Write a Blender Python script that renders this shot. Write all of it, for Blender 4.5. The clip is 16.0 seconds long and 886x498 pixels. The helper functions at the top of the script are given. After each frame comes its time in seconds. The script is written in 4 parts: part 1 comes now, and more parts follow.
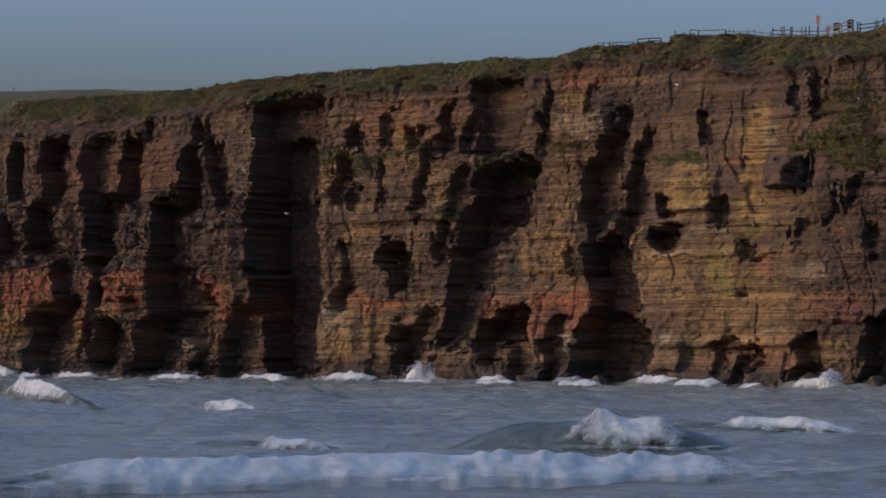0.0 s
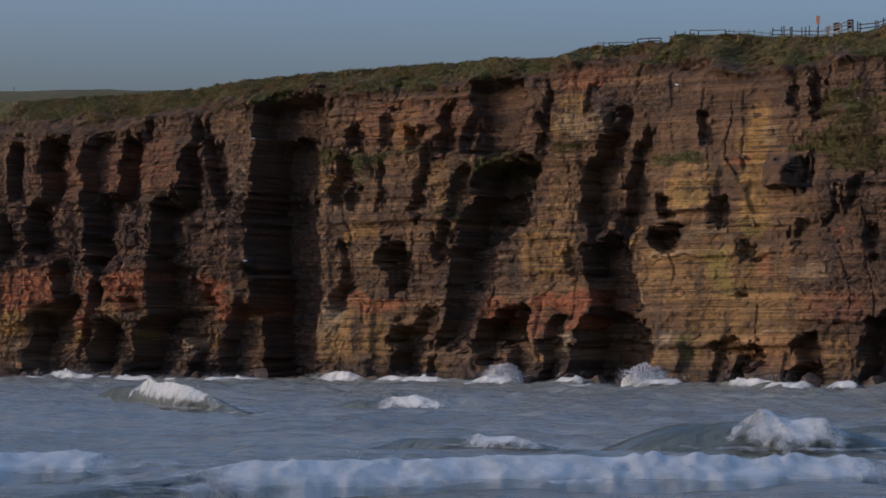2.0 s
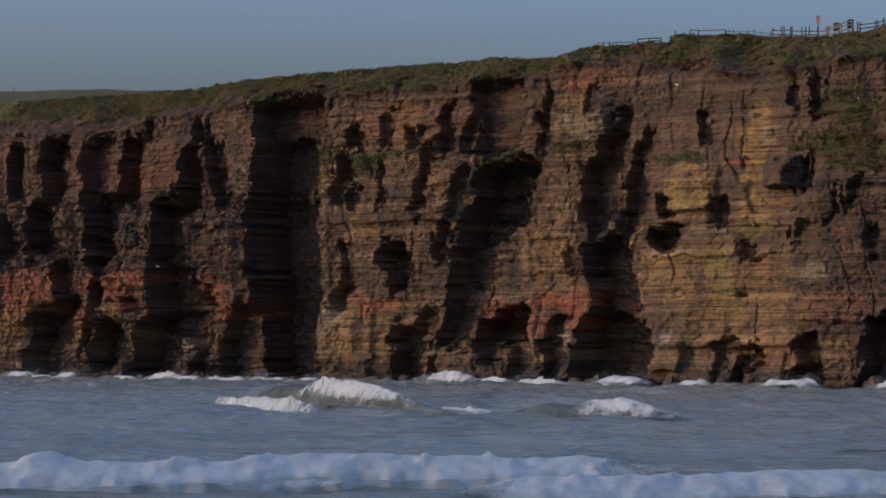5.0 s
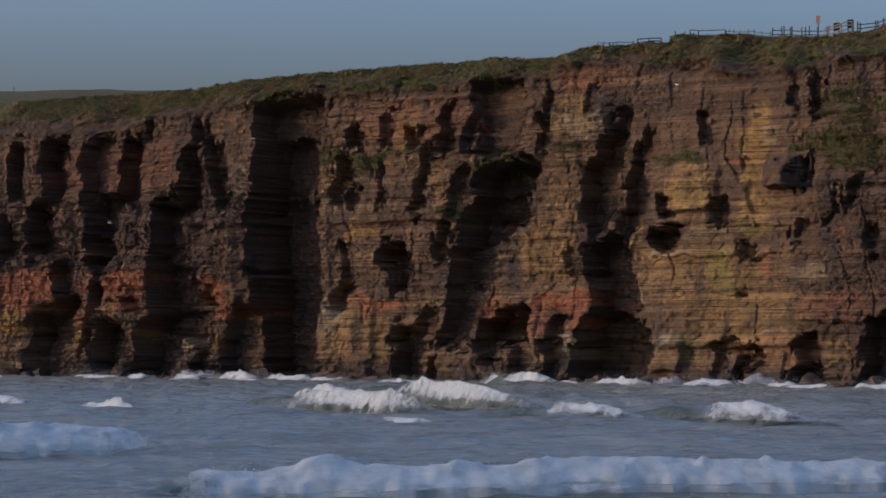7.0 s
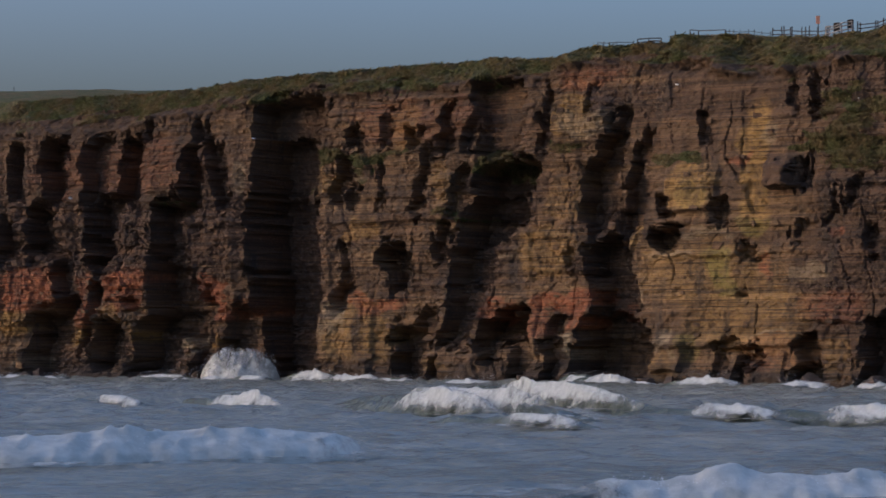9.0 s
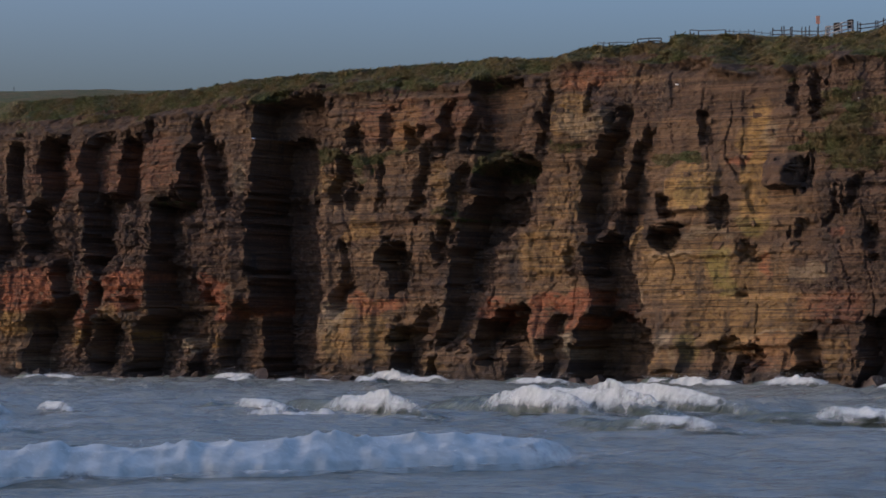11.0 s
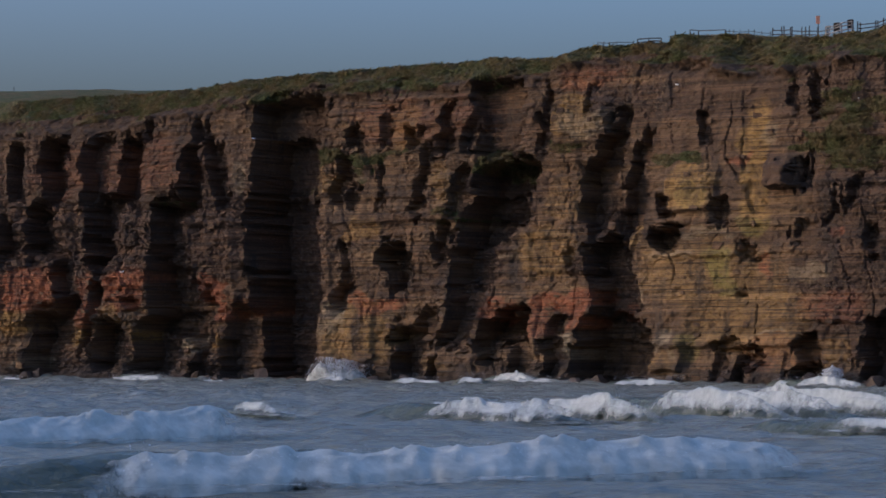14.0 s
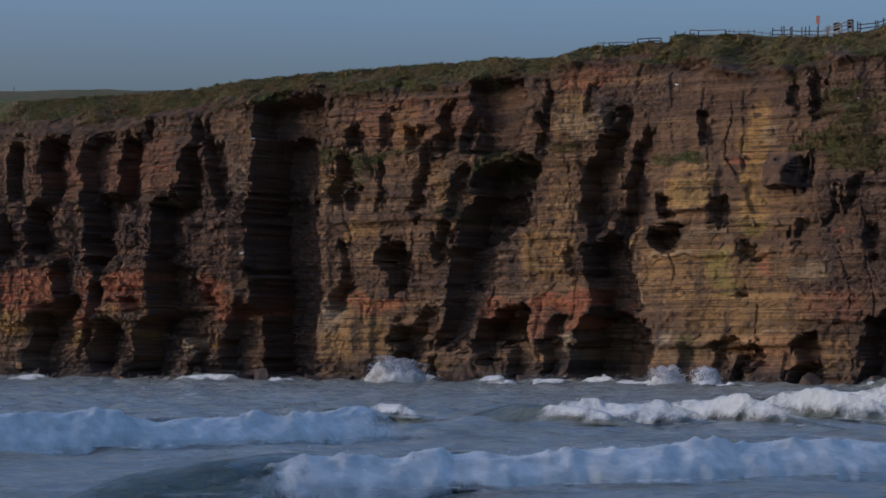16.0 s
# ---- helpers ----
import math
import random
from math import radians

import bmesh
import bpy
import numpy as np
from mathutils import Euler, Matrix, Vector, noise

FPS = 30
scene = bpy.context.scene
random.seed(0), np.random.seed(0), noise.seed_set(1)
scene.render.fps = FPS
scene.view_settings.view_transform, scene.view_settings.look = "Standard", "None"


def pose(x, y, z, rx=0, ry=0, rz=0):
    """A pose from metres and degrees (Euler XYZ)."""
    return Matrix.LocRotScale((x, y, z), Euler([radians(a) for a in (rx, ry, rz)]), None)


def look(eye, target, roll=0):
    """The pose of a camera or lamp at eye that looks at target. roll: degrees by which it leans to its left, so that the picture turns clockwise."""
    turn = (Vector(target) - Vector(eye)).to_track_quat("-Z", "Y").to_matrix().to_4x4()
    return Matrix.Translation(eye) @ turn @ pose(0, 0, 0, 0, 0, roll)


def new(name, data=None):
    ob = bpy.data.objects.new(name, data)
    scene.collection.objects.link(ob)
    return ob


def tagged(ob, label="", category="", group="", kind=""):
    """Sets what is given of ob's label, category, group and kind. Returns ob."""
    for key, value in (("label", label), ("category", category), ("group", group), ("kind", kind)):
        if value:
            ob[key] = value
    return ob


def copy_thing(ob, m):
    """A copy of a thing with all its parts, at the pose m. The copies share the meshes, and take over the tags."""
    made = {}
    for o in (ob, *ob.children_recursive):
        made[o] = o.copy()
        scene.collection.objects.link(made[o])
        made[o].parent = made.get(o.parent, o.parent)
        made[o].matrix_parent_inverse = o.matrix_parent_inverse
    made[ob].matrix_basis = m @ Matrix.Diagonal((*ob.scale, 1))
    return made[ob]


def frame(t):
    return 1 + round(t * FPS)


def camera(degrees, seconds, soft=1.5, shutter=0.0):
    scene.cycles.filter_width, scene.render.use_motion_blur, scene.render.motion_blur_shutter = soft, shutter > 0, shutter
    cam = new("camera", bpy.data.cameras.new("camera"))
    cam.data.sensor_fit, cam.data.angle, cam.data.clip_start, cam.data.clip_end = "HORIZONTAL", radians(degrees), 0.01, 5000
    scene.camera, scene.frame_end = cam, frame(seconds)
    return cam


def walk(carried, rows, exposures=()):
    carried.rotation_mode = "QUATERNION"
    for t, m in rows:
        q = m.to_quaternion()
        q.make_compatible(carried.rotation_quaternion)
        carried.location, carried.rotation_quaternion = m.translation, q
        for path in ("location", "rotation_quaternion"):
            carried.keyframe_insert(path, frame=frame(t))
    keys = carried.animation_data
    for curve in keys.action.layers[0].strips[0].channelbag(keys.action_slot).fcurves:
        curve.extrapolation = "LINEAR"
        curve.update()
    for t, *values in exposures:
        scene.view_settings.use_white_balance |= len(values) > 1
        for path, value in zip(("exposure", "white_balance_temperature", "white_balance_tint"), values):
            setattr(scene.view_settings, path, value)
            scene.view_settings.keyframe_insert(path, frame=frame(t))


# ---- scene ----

# ---------- camera: on the beach, on a tripod ----------
EYE_Z = 4.5
cam = camera(20.91, 16.0, soft=1.7)
walk(cam, [(0.0, pose(0, 0, EYE_Z, 92.25, 0, 0)), (16.0, pose(0, 0, EYE_Z, 92.25, 0, 0))],
     exposures=[(0.0, 1.64, 5450, 25), (9.0, 1.62, 5430, 25), (12.5, 1.60, 5230, 24), (16.0, 1.54, 5080, 23)])

# ---------- light: a low sun behind the left shoulder, clear dusk sky ----------
SUN_FROM = Vector((-0.965, -0.262, 0)).normalized()      # horizontal way towards the sun
SUN_UP = radians(8.0)
world = bpy.data.worlds.new("dusk_sky")
scene.world = world
world.use_nodes = True
wn = world.node_tree.nodes
sky = wn.new("ShaderNodeTexSky")
sky.sky_type = "NISHITA"
sky.sun_disc = False
sky.sun_elevation = SUN_UP
sky.sun_rotation = math.atan2(SUN_FROM.x, SUN_FROM.y)
sky.air_density, sky.dust_density, sky.ozone_density = 1.0, 9.2, 2.3
wn["Background"].inputs["Strength"].default_value = 0.15
world.node_tree.links.new(sky.outputs[0], wn["Background"].inputs["Color"])
sun_data = bpy.data.lights.new("sun", "SUN")
sun_data.energy, sun_data.angle, sun_data.color = 0.34, radians(0.5), (1.0, 0.69, 0.37)
sun = new("sun", sun_data)
sun_way = Vector((SUN_FROM.x * math.cos(SUN_UP), SUN_FROM.y * math.cos(SUN_UP), math.sin(SUN_UP)))
sun.matrix_world = look(sun_way * 400, (0, 0, 0))


# ---------- noise on arrays ----------
def lattice(ix, iy, seed):
    n = (ix.astype(np.int64) * 374761393 + iy.astype(np.int64) * 668265263 + seed * 982451653) & 0xFFFFFFFF
    n = ((n ^ (n >> 13)) * 1274126177) & 0xFFFFFFFF
    n = ((n ^ (n >> 16)) * 2246822519) & 0xFFFFFFFF
    return ((n ^ (n >> 15)) & 0xFFFFFF) / float(0xFFFFFF)


def vnoise(x, y, seed=0):
    """Smooth noise, -1 to 1."""
    x, y = np.broadcast_arrays(np.asarray(x, float), np.asarray(y, float))
    ix, iy = np.floor(x), np.floor(y)
    fx, fy = x - ix, y - iy
    fx, fy = fx * fx * (3 - 2 * fx), fy * fy * (3 - 2 * fy)
    a, b = lattice(ix, iy, seed), lattice(ix + 1, iy, seed)
    c, d = lattice(ix, iy + 1, seed), lattice(ix + 1, iy + 1, seed)
    return 2 * ((a + (b - a) * fx) * (1 - fy) + (c + (d - c) * fx) * fy) - 1


def fbm(x, y, seed=0, octaves=4, gain=0.5):
    total, amp = 0.0, 1.0
    for k in range(octaves):
        total = total + amp * vnoise(np.asarray(x) * 2 ** k, np.asarray(y) * 2 ** k, seed + 17 * k)
        amp *= gain
    return total


def step(a, b, x):
    t = np.clip((x - a) / (b - a), 0, 1)
    return t * t * (3 - 2 * t)


def grid_mesh(name, P, smooth=False, **attributes):
    """A mesh over an array of points (rows, columns, 3), with float attributes of the same shape."""
    r, c = P.shape[:2]
    me = bpy.data.meshes.new(name)
    idx = np.arange(r * c).reshape(r, c)
    quads = np.stack([idx[:-1, :-1], idx[:-1, 1:], idx[1:, 1:], idx[1:, :-1]], -1).reshape(-1, 4)
    me.vertices.add(r * c)
    me.vertices.foreach_set("co", P.reshape(-1).astype(np.float32))
    me.loops.add(quads.size)
    me.loops.foreach_set("vertex_index", quads.reshape(-1).astype(np.int32))
    me.polygons.add(len(quads))
    me.polygons.foreach_set("loop_start", (np.arange(len(quads)) * 4).astype(np.int32))
    me.update(calc_edges=True)
    if not smooth:
        me.shade_flat()
    else:
        me.shade_smooth()
    for key, values in attributes.items():
        at = me.attributes.new(key, "FLOAT", "POINT")
        at.data.foreach_set("value", np.asarray(values, np.float32).reshape(-1))
    return me


def poly_mesh(name, verts, faces, smooth=False):
    me = bpy.data.meshes.new(name)
    me.from_pydata([tuple(v) for v in verts], [], [tuple(f) for f in faces])
    me.update()
    (me.shade_smooth if smooth else me.shade_flat)()
    return me


def part(name, bm, material, parent, label=""):
    """Links a bmesh or mesh as one object under a thing or part."""
    if isinstance(bm, bmesh.types.BMesh):
        me = bpy.data.meshes.new(name)
        bm.to_mesh(me)
        bm.free()
    else:
        me = bm
    if material and not me.materials:
        me.materials.append(material)
    ob = new(name, me)
    ob.parent = parent
    return tagged(ob, label)


def beam(bm, a, b, w, h, bevel=0.012):
    """A squared timber from a to b, its arrises taken off."""
    a, b = Vector(a), Vector(b)
    m = Matrix.Translation((a + b) / 2) @ (b - a).to_track_quat("Z", "Y").to_matrix().to_4x4() @ Matrix.Diagonal((w, h, (b - a).length, 1))
    made = bmesh.ops.create_cube(bm, size=1, matrix=m)
    edges = list({e for v in made["verts"] for e in v.link_edges})
    bmesh.ops.bevel(bm, geom=edges, offset=bevel, segments=1, affect="EDGES")


# ---------- materials ----------
class Nodes:
    """A node material in a few words."""

    def __init__(self, name, rough=0.8):
        self.mat = bpy.data.materials.new(name)
        self.mat.use_nodes = True
        self.tree = self.mat.node_tree
        self.bsdf = self.tree.nodes["Principled BSDF"]
        self.bsdf.inputs["Roughness"].default_value = rough
        self.where = self.add("ShaderNodeNewGeometry").outputs["Position"]

    def add(self, kind, **given):
        n = self.tree.nodes.new(kind)
        for key, value in given.items():
            n.inputs[key.replace("_", " ")].default_value = value
        return n

    def link(self, a, b):
        self.tree.links.new(a, b)

    def scaled(self, x, y, z, source=None):
        n = self.add("ShaderNodeMapping")
        n.inputs["Scale"].default_value = (x, y, z)
        self.link(source or self.where, n.inputs["Vector"])
        return n.outputs[0]

    def local(self):
        return self.add("ShaderNodeTexCoord").outputs["Object"]

    def noise(self, scale, detail=4, vec=None, rough=0.55):
        n = self.add("ShaderNodeTexNoise", Scale=scale, Detail=detail, Roughness=rough)
        self.link(vec or self.where, n.inputs["Vector"])
        return n.outputs["Fac"]

    def span(self, fac, a, b, lo=0.0, hi=1.0):
        n = self.add("ShaderNodeMapRange")
        n.inputs["From Min"].default_value, n.inputs["From Max"].default_value = a, b
        n.inputs["To Min"].default_value, n.inputs["To Max"].default_value = lo, hi
        self.link(fac, n.inputs["Value"])
        return n.outputs[0]

    def math(self, op, a, b):
        n = self.add("ShaderNodeMath")
        n.operation = op
        for k, v in ((0, a), (1, b)):
            if isinstance(v, (int, float)):
                n.inputs[k].default_value = v
            else:
                self.link(v, n.inputs[k])
        return n.outputs[0]

    def mix(self, fac, a, b):
        n = self.add("ShaderNodeMix")
        n.data_type = "RGBA"
        if isinstance(fac, (int, float)):
            n.inputs[0].default_value = fac
        else:
            self.link(fac, n.inputs[0])
        for k, v in ((6, a), (7, b)):
            if isinstance(v, tuple):
                n.inputs[k].default_value = (*v, 1)
            else:
                self.link(v, n.inputs[k])
        return n.outputs[2]

    def attr(self, name):
        n = self.add("ShaderNodeAttribute")
        n.attribute_name = name
        return n.outputs["Fac"]

    def bump(self, height, strength, distance):
        n = self.add("ShaderNodeBump", Strength=strength, Distance=distance)
        self.link(height, n.inputs["Height"])
        self.link(n.outputs[0], self.bsdf.inputs["Normal"])

    def colour(self, c):
        if isinstance(c, tuple):
            self.bsdf.inputs["Base Color"].default_value = (*c, 1)
        else:
            self.link(c, self.bsdf.inputs["Base Color"])
        return self


def grass_colour(m):
    big = m.span(m.noise(0.35, 3), 0.35, 0.65)
    fine = m.span(m.noise(3.0, 4), 0.3, 0.7)
    green = m.mix(fine, (0.038, 0.048, 0.016), (0.090, 0.099, 0.035))
    straw = m.mix(fine, (0.083, 0.056, 0.029), (0.179, 0.120, 0.056))
    return m.mix(m.span(big, 0.1, 0.9, 0.08, 0.7), green, straw)


def rock_material():
    m = Nodes("layered_sandstone", 0.85)
    beds = m.noise(1.0, 5, m.scaled(0.035, 0.035, 1.5), 0.6)          # thin beds
    thin = m.noise(1.0, 6, m.scaled(0.12, 0.12, 5.5), 0.65)           # laminae
    thick = m.noise(1.0, 2, m.scaled(0.030, 0.030, 0.415))               # thick beds
    stain = m.noise(1.0, 5, m.scaled(0.555, 0.555, 0.119))                 # runs of water
    blotch = m.noise(0.22, 4)
    grit = m.noise(2.4, 7, None, 0.7)
    c = m.mix(m.span(beds, 0.35, 0.65), (0.109, 0.070, 0.039), (0.279, 0.173, 0.084))
    c = m.mix(m.span(thick, 0.42, 0.62, 0.0, 0.55), c, (0.139, 0.081, 0.046))
    c = m.mix(m.span(blotch, 0.5, 0.7, 0.0, 0.6), c, (0.074, 0.057, 0.046))
    # dark brown rock tone, which also paints extra shade into the recesses
    c = m.mix(m.attr("umber_and_shade"), c, m.mix(m.span(beds, 0.35, 0.65), (0.066, 0.045, 0.031), (0.145, 0.086, 0.050)))
    breakup = m.span(m.noise(1.1, 8, m.scaled(1, 1, 1.8), 0.68), 0.36, 0.54)
    tint = {"ochre": (0.480, 0.290, 0.090), "red": (0.456, 0.170, 0.076), "pale": (0.480, 0.360, 0.205), "lichen": (0.325, 0.256, 0.069)}
    for key, value in tint.items():
        light = m.mix(m.span(beds, 0.35, 0.65), tuple(0.55 * v for v in value), value)
        c = m.mix(m.math("MULTIPLY", m.attr(key), m.span(breakup, 0, 1, 0.5 if key == "pale" else 0.3, 1.0)), c, light)
    c = m.mix(m.span(stain, 0.52, 0.70, 0.0, 0.75), c, (0.059, 0.048, 0.039))
    c = m.mix(m.span(thin, 0.50, 0.64, 0.0, 0.85), c, (0.054, 0.040, 0.030))
    c = m.mix(m.span(grit, 0.54, 0.72, 0.0, 0.7), c, (0.059, 0.048, 0.039))
    c = m.mix(m.span(grit, 0.30, 0.44, 0.35, 0.0), c, (0.370, 0.249, 0.130))
    c = m.mix(m.attr("wet"), c, (0.046, 0.037, 0.030))
    c = m.mix(m.attr("soil"), c, m.mix(m.span(m.noise(0.9, 6), 0.35, 0.65), (0.045, 0.030, 0.018), (0.115, 0.070, 0.036)))
    g = m.span(m.math("ADD", m.attr("green"), m.span(m.noise(1.3, 5), 0.3, 0.7, -0.35, 0.35)), 0.42, 0.6)
    c = m.mix(g, c, grass_colour(m))
    m.colour(c)
    m.link(m.span(m.attr("wet"), 0, 1, 0.9, 0.6), m.bsdf.inputs["Roughness"])
    m.bsdf.inputs["Specular IOR Level"].default_value = 0.2
    m.bump(m.math("ADD", m.math("ADD", m.noise(2.2, 6, m.scaled(1, 1, 2.5), 0.65), beds), thin), 1.0, 0.35)
    return m.mat


def grass_material():
    m = Nodes("rough_grass", 0.9)
    m.colour(grass_colour(m))
    m.bsdf.inputs["Specular IOR Level"].default_value = 0.1
    m.bump(m.noise(2.5, 5), 0.7, 0.25)
    return m.mat


def water_material():
    m = Nodes("grey_green_sea", 0.22)
    v = m.local()
    silt = m.span(m.noise(0.06, 3, v), 0.35, 0.65)
    c = m.mix(silt, (0.215, 0.215, 0.165), (0.290, 0.285, 0.220))
    streak = m.noise(1.0, 6, m.scaled(0.10, 0.42, 0.4, v), 0.68)
    c = m.mix(m.span(streak, 0.56, 0.76, 0.0, 0.5), c, (0.38, 0.40, 0.38))        # old foam drawn out in streaks
    m.colour(c)
    m.bsdf.inputs["IOR"].default_value = 1.33
    m.bump(m.math("ADD", m.noise(1.0, 6, m.scaled(0.6, 1.5, 1, v), 0.6), m.noise(0.35, 3, v)), 1.0, 0.8)
    return m.mat


def swell_material():
    m = Nodes("glassy_green_wave", 0.12)
    v = m.local()
    c = m.mix(m.span(m.noise(0.25, 4, v), 0.35, 0.65), (0.075, 0.090, 0.064), (0.130, 0.145, 0.110))
    streak = m.noise(1.0, 6, m.scaled(0.10, 0.35, 0.05, v), 0.68)
    m.colour(m.mix(m.span(streak, 0.58, 0.76, 0.0, 0.6), c, (0.40, 0.43, 0.42)))
    m.bsdf.inputs["IOR"].default_value = 1.33
    m.bump(m.math("ADD", m.noise(1.0, 6, m.scaled(0.6, 1.5, 1, v), 0.6), m.noise(0.35, 3, v)), 1.0, 0.6)
    return m.mat


def foam_material():
    m = Nodes("sea_foam", 0.95)
    v = m.local()
    m.colour(m.mix(m.span(m.noise(1.5, 7, m.scaled(0.8, 1, 0.8, v), 0.68), 0.34, 0.62), (0.40, 0.405, 0.355), (0.57, 0.57, 0.505)))
    m.bsdf.inputs["Specular IOR Level"].default_value = 0.1
    m.bump(m.noise(2.0, 6, v, 0.65), 0.4, 0.15)
    lace = m.math("ADD", m.attr("foam"), m.span(m.noise(1.3, 7, m.scaled(0.8, 0.5, 0.5, v), 0.7), 0.25, 0.75, -0.5, 0.5))
    clear = m.add("ShaderNodeBsdfTransparent")
    blend = m.add("ShaderNodeMixShader")
    m.link(m.span(lace, 0.22, 0.85), blend.inputs[0])
    m.link(clear.outputs[0], blend.inputs[1])
    m.link(m.bsdf.outputs[0], blend.inputs[2])
    m.link(blend.outputs[0], m.tree.nodes["Material Output"].inputs["Surface"])
    return m.mat


def plain(name, a, b, scale, rough=0.8, bump=0.3, size=0.02, metal=0.0):
    m = Nodes(name, rough)
    v = m.local()
    m.colour(m.mix(m.span(m.noise(scale, 5, v), 0.3, 0.7), a, b))
    m.bsdf.inputs["Metallic"].default_value = metal
    m.bsdf.inputs["Specular IOR Level"].default_value = 0.15
    m.bump(m.noise(scale * 4, 4, v), bump, size)
    return m.mat


ROCK, GRASS, WATER, FOAM, SWELL = rock_material(), grass_material(), water_material(), foam_material(), swell_material()
TIMBER = plain("weathered_timber", (0.018, 0.016, 0.014), (0.05, 0.042, 0.036), 6)
PALE_TIMBER = plain("bleached_timber", (0.14, 0.13, 0.12), (0.24, 0.22, 0.20), 6)
BOULDER = plain("wet_boulder_stone", (0.035, 0.028, 0.024), (0.125, 0.088, 0.060), 0.9, 0.6, 0.9, 0.2)
SPRAY = plain("sea_spray", (0.72, 0.74, 0.75), (0.88, 0.88, 0.87), 2.0, 0.95, 0.3)

# ---------- the cliff ----------
ALONG = Vector((0.8308, -0.5566, 0))      # along the cliff foot
OUT = Vector((-0.5566, -0.8308, 0))       # out of the face, over the sea
FOOT = Vector((0, 265, 0))


def on_cliff(u, v, d):
    """A point u metres along the cliff, v up, d out of the face."""
    u, v, d = np.broadcast_arrays(u, v, d)
    return np.stack([FOOT.x + u * ALONG.x + d * OUT.x, FOOT.y + u * ALONG.y + d * OUT.y, v], -1)


RIM_U = [-74.8, -64.8, -41.4, -28.3, -16.6, -5.4, 3.8, 11.2, 13.7, 18.4, 24.7, 25.7, 32.1, 36.1, 41.9, 43.8, 45.7, 49.3]
RIM_V = [36.09, 36.11, 35.82, 36.47, 36.34, 36.48, 36.4, 35.91, 36.8, 36.8, 36.73, 37.57, 37.29, 36.89, 36.24, 36.33, 36.55, 36.92]


def rim_height(u):
    return np.interp(u, RIM_U, RIM_V) + 0.16 * fbm(u * 0.6, 3.3, 5, 4)


def cells(x, y, seed):
    """Uneven cells: a random number for each, and the distance to the next cell's border."""
    ix, iy = np.floor(x), np.floor(y)
    best, second, value = np.full(x.shape, 9.0), np.full(x.shape, 9.0), np.zeros(x.shape)
    for a in (-1, 0, 1):
        for b in (-1, 0, 1):
            cx, cy = ix + a, iy + b
            d = np.maximum(np.abs(cx + lattice(cx, cy, seed) - x), 0.8 * np.abs(cy + lattice(cx, cy, seed + 1) - y)) + 0.15 * np.abs(cy + 0.5 - y)
            nearer = d < best
            second = np.where(nearer, best, np.minimum(second, d))
            value = np.where(nearer, lattice(cx, cy, seed + 2), value)
            best = np.minimum(best, d)
    return value, second - best


AX, UP = np.meshgrid(np.arange(-86, 70, 0.13), np.linspace(-2.5, 35, 330))
LIFT = UP * np.where(UP > 0, rim_height(AX) / 35.0, 1)
JAG, JAG_UP, CHIP = cells(AX / 1.1, LIFT / 1.7, 91)[0], cells(AX / 1.6, LIFT / 0.7, 94)[0], cells(AX / 0.45, LIFT / 0.55, 97)[0]
WU = AX + 0.25 * fbm(AX * 0.4, LIFT * 0.3, 11, 3) + 0.95 * (JAG - 0.5) + 0.45 * (CHIP - 0.5)        # broken along blocks
WV = LIFT + 0.35 * fbm(AX * 0.35, LIFT * 0.4, 13, 3) + 1.1 * (JAG_UP - 0.5) + 0.4 * (CHIP - 0.5)
FACE, HOLE = np.zeros_like(AX), np.zeros_like(AX)
TINT = {k: np.zeros_like(AX) for k in ("umber_and_shade", "ochre", "red", "pale", "lichen", "green", "soil")}


def hollow(v0, a0, b0, v1, a1, b1, depth):
    """A recess from v0 up to v1: between a0 and b0 at its foot, between a1 and b1 at its head."""
    k = np.clip((WV - v0) / (v1 - v0), -0.5, 1.5)
    near, far = a0 + (a1 - a0) * k, b0 + (b1 - b0) * k
    run = min(0.35 * (v1 - v0), 1.8)                        # it runs out upwards and downwards, and narrows
    pinch = 0.22 * (far - near) * (step(v1 - 0.6 * run, v1 + run, WV) + (1 - step(v0 - run, v0 + 0.6 * run, WV)))
    e = 0.16
    mask = step(near + pinch - e, near + pinch + e, WU) * (1 - step(far - pinch - e, far - pinch + e, WU)) * step(v0 - run, v0 + 0.3, WV) * (1 - step(v1 - 0.3, v1 + 0.8 * run, WV))
    HOLE[...] = np.maximum(HOLE, depth * mask)


def ledge(u0, u1, v0, v1, out):
    """A block or shelf that stands out of the face."""
    x, y = AX + 0.2 * fbm(AX * 0.6, LIFT * 0.5, 16, 3), LIFT + 0.2 * fbm(AX * 0.6, LIFT * 0.6, 17, 3)
    mask = step(u0 - 0.3, u0 + 0.3, x) * (1 - step(u1 - 0.3, u1 + 0.3, x)) * step(v0 - 0.2, v0 + 0.2, y) * (1 - step(v1 - 0.9, v1 + 0.9, y))
    FACE[...] += out * mask


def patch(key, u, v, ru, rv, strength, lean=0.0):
    """A patch of colour on the rock: rock tone, growth, or shade painted into recesses."""
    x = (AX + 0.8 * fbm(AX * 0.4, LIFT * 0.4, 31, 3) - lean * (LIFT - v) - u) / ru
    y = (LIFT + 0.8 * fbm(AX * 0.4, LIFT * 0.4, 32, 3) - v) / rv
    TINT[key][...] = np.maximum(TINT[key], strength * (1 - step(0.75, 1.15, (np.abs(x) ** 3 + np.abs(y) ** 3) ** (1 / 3))))


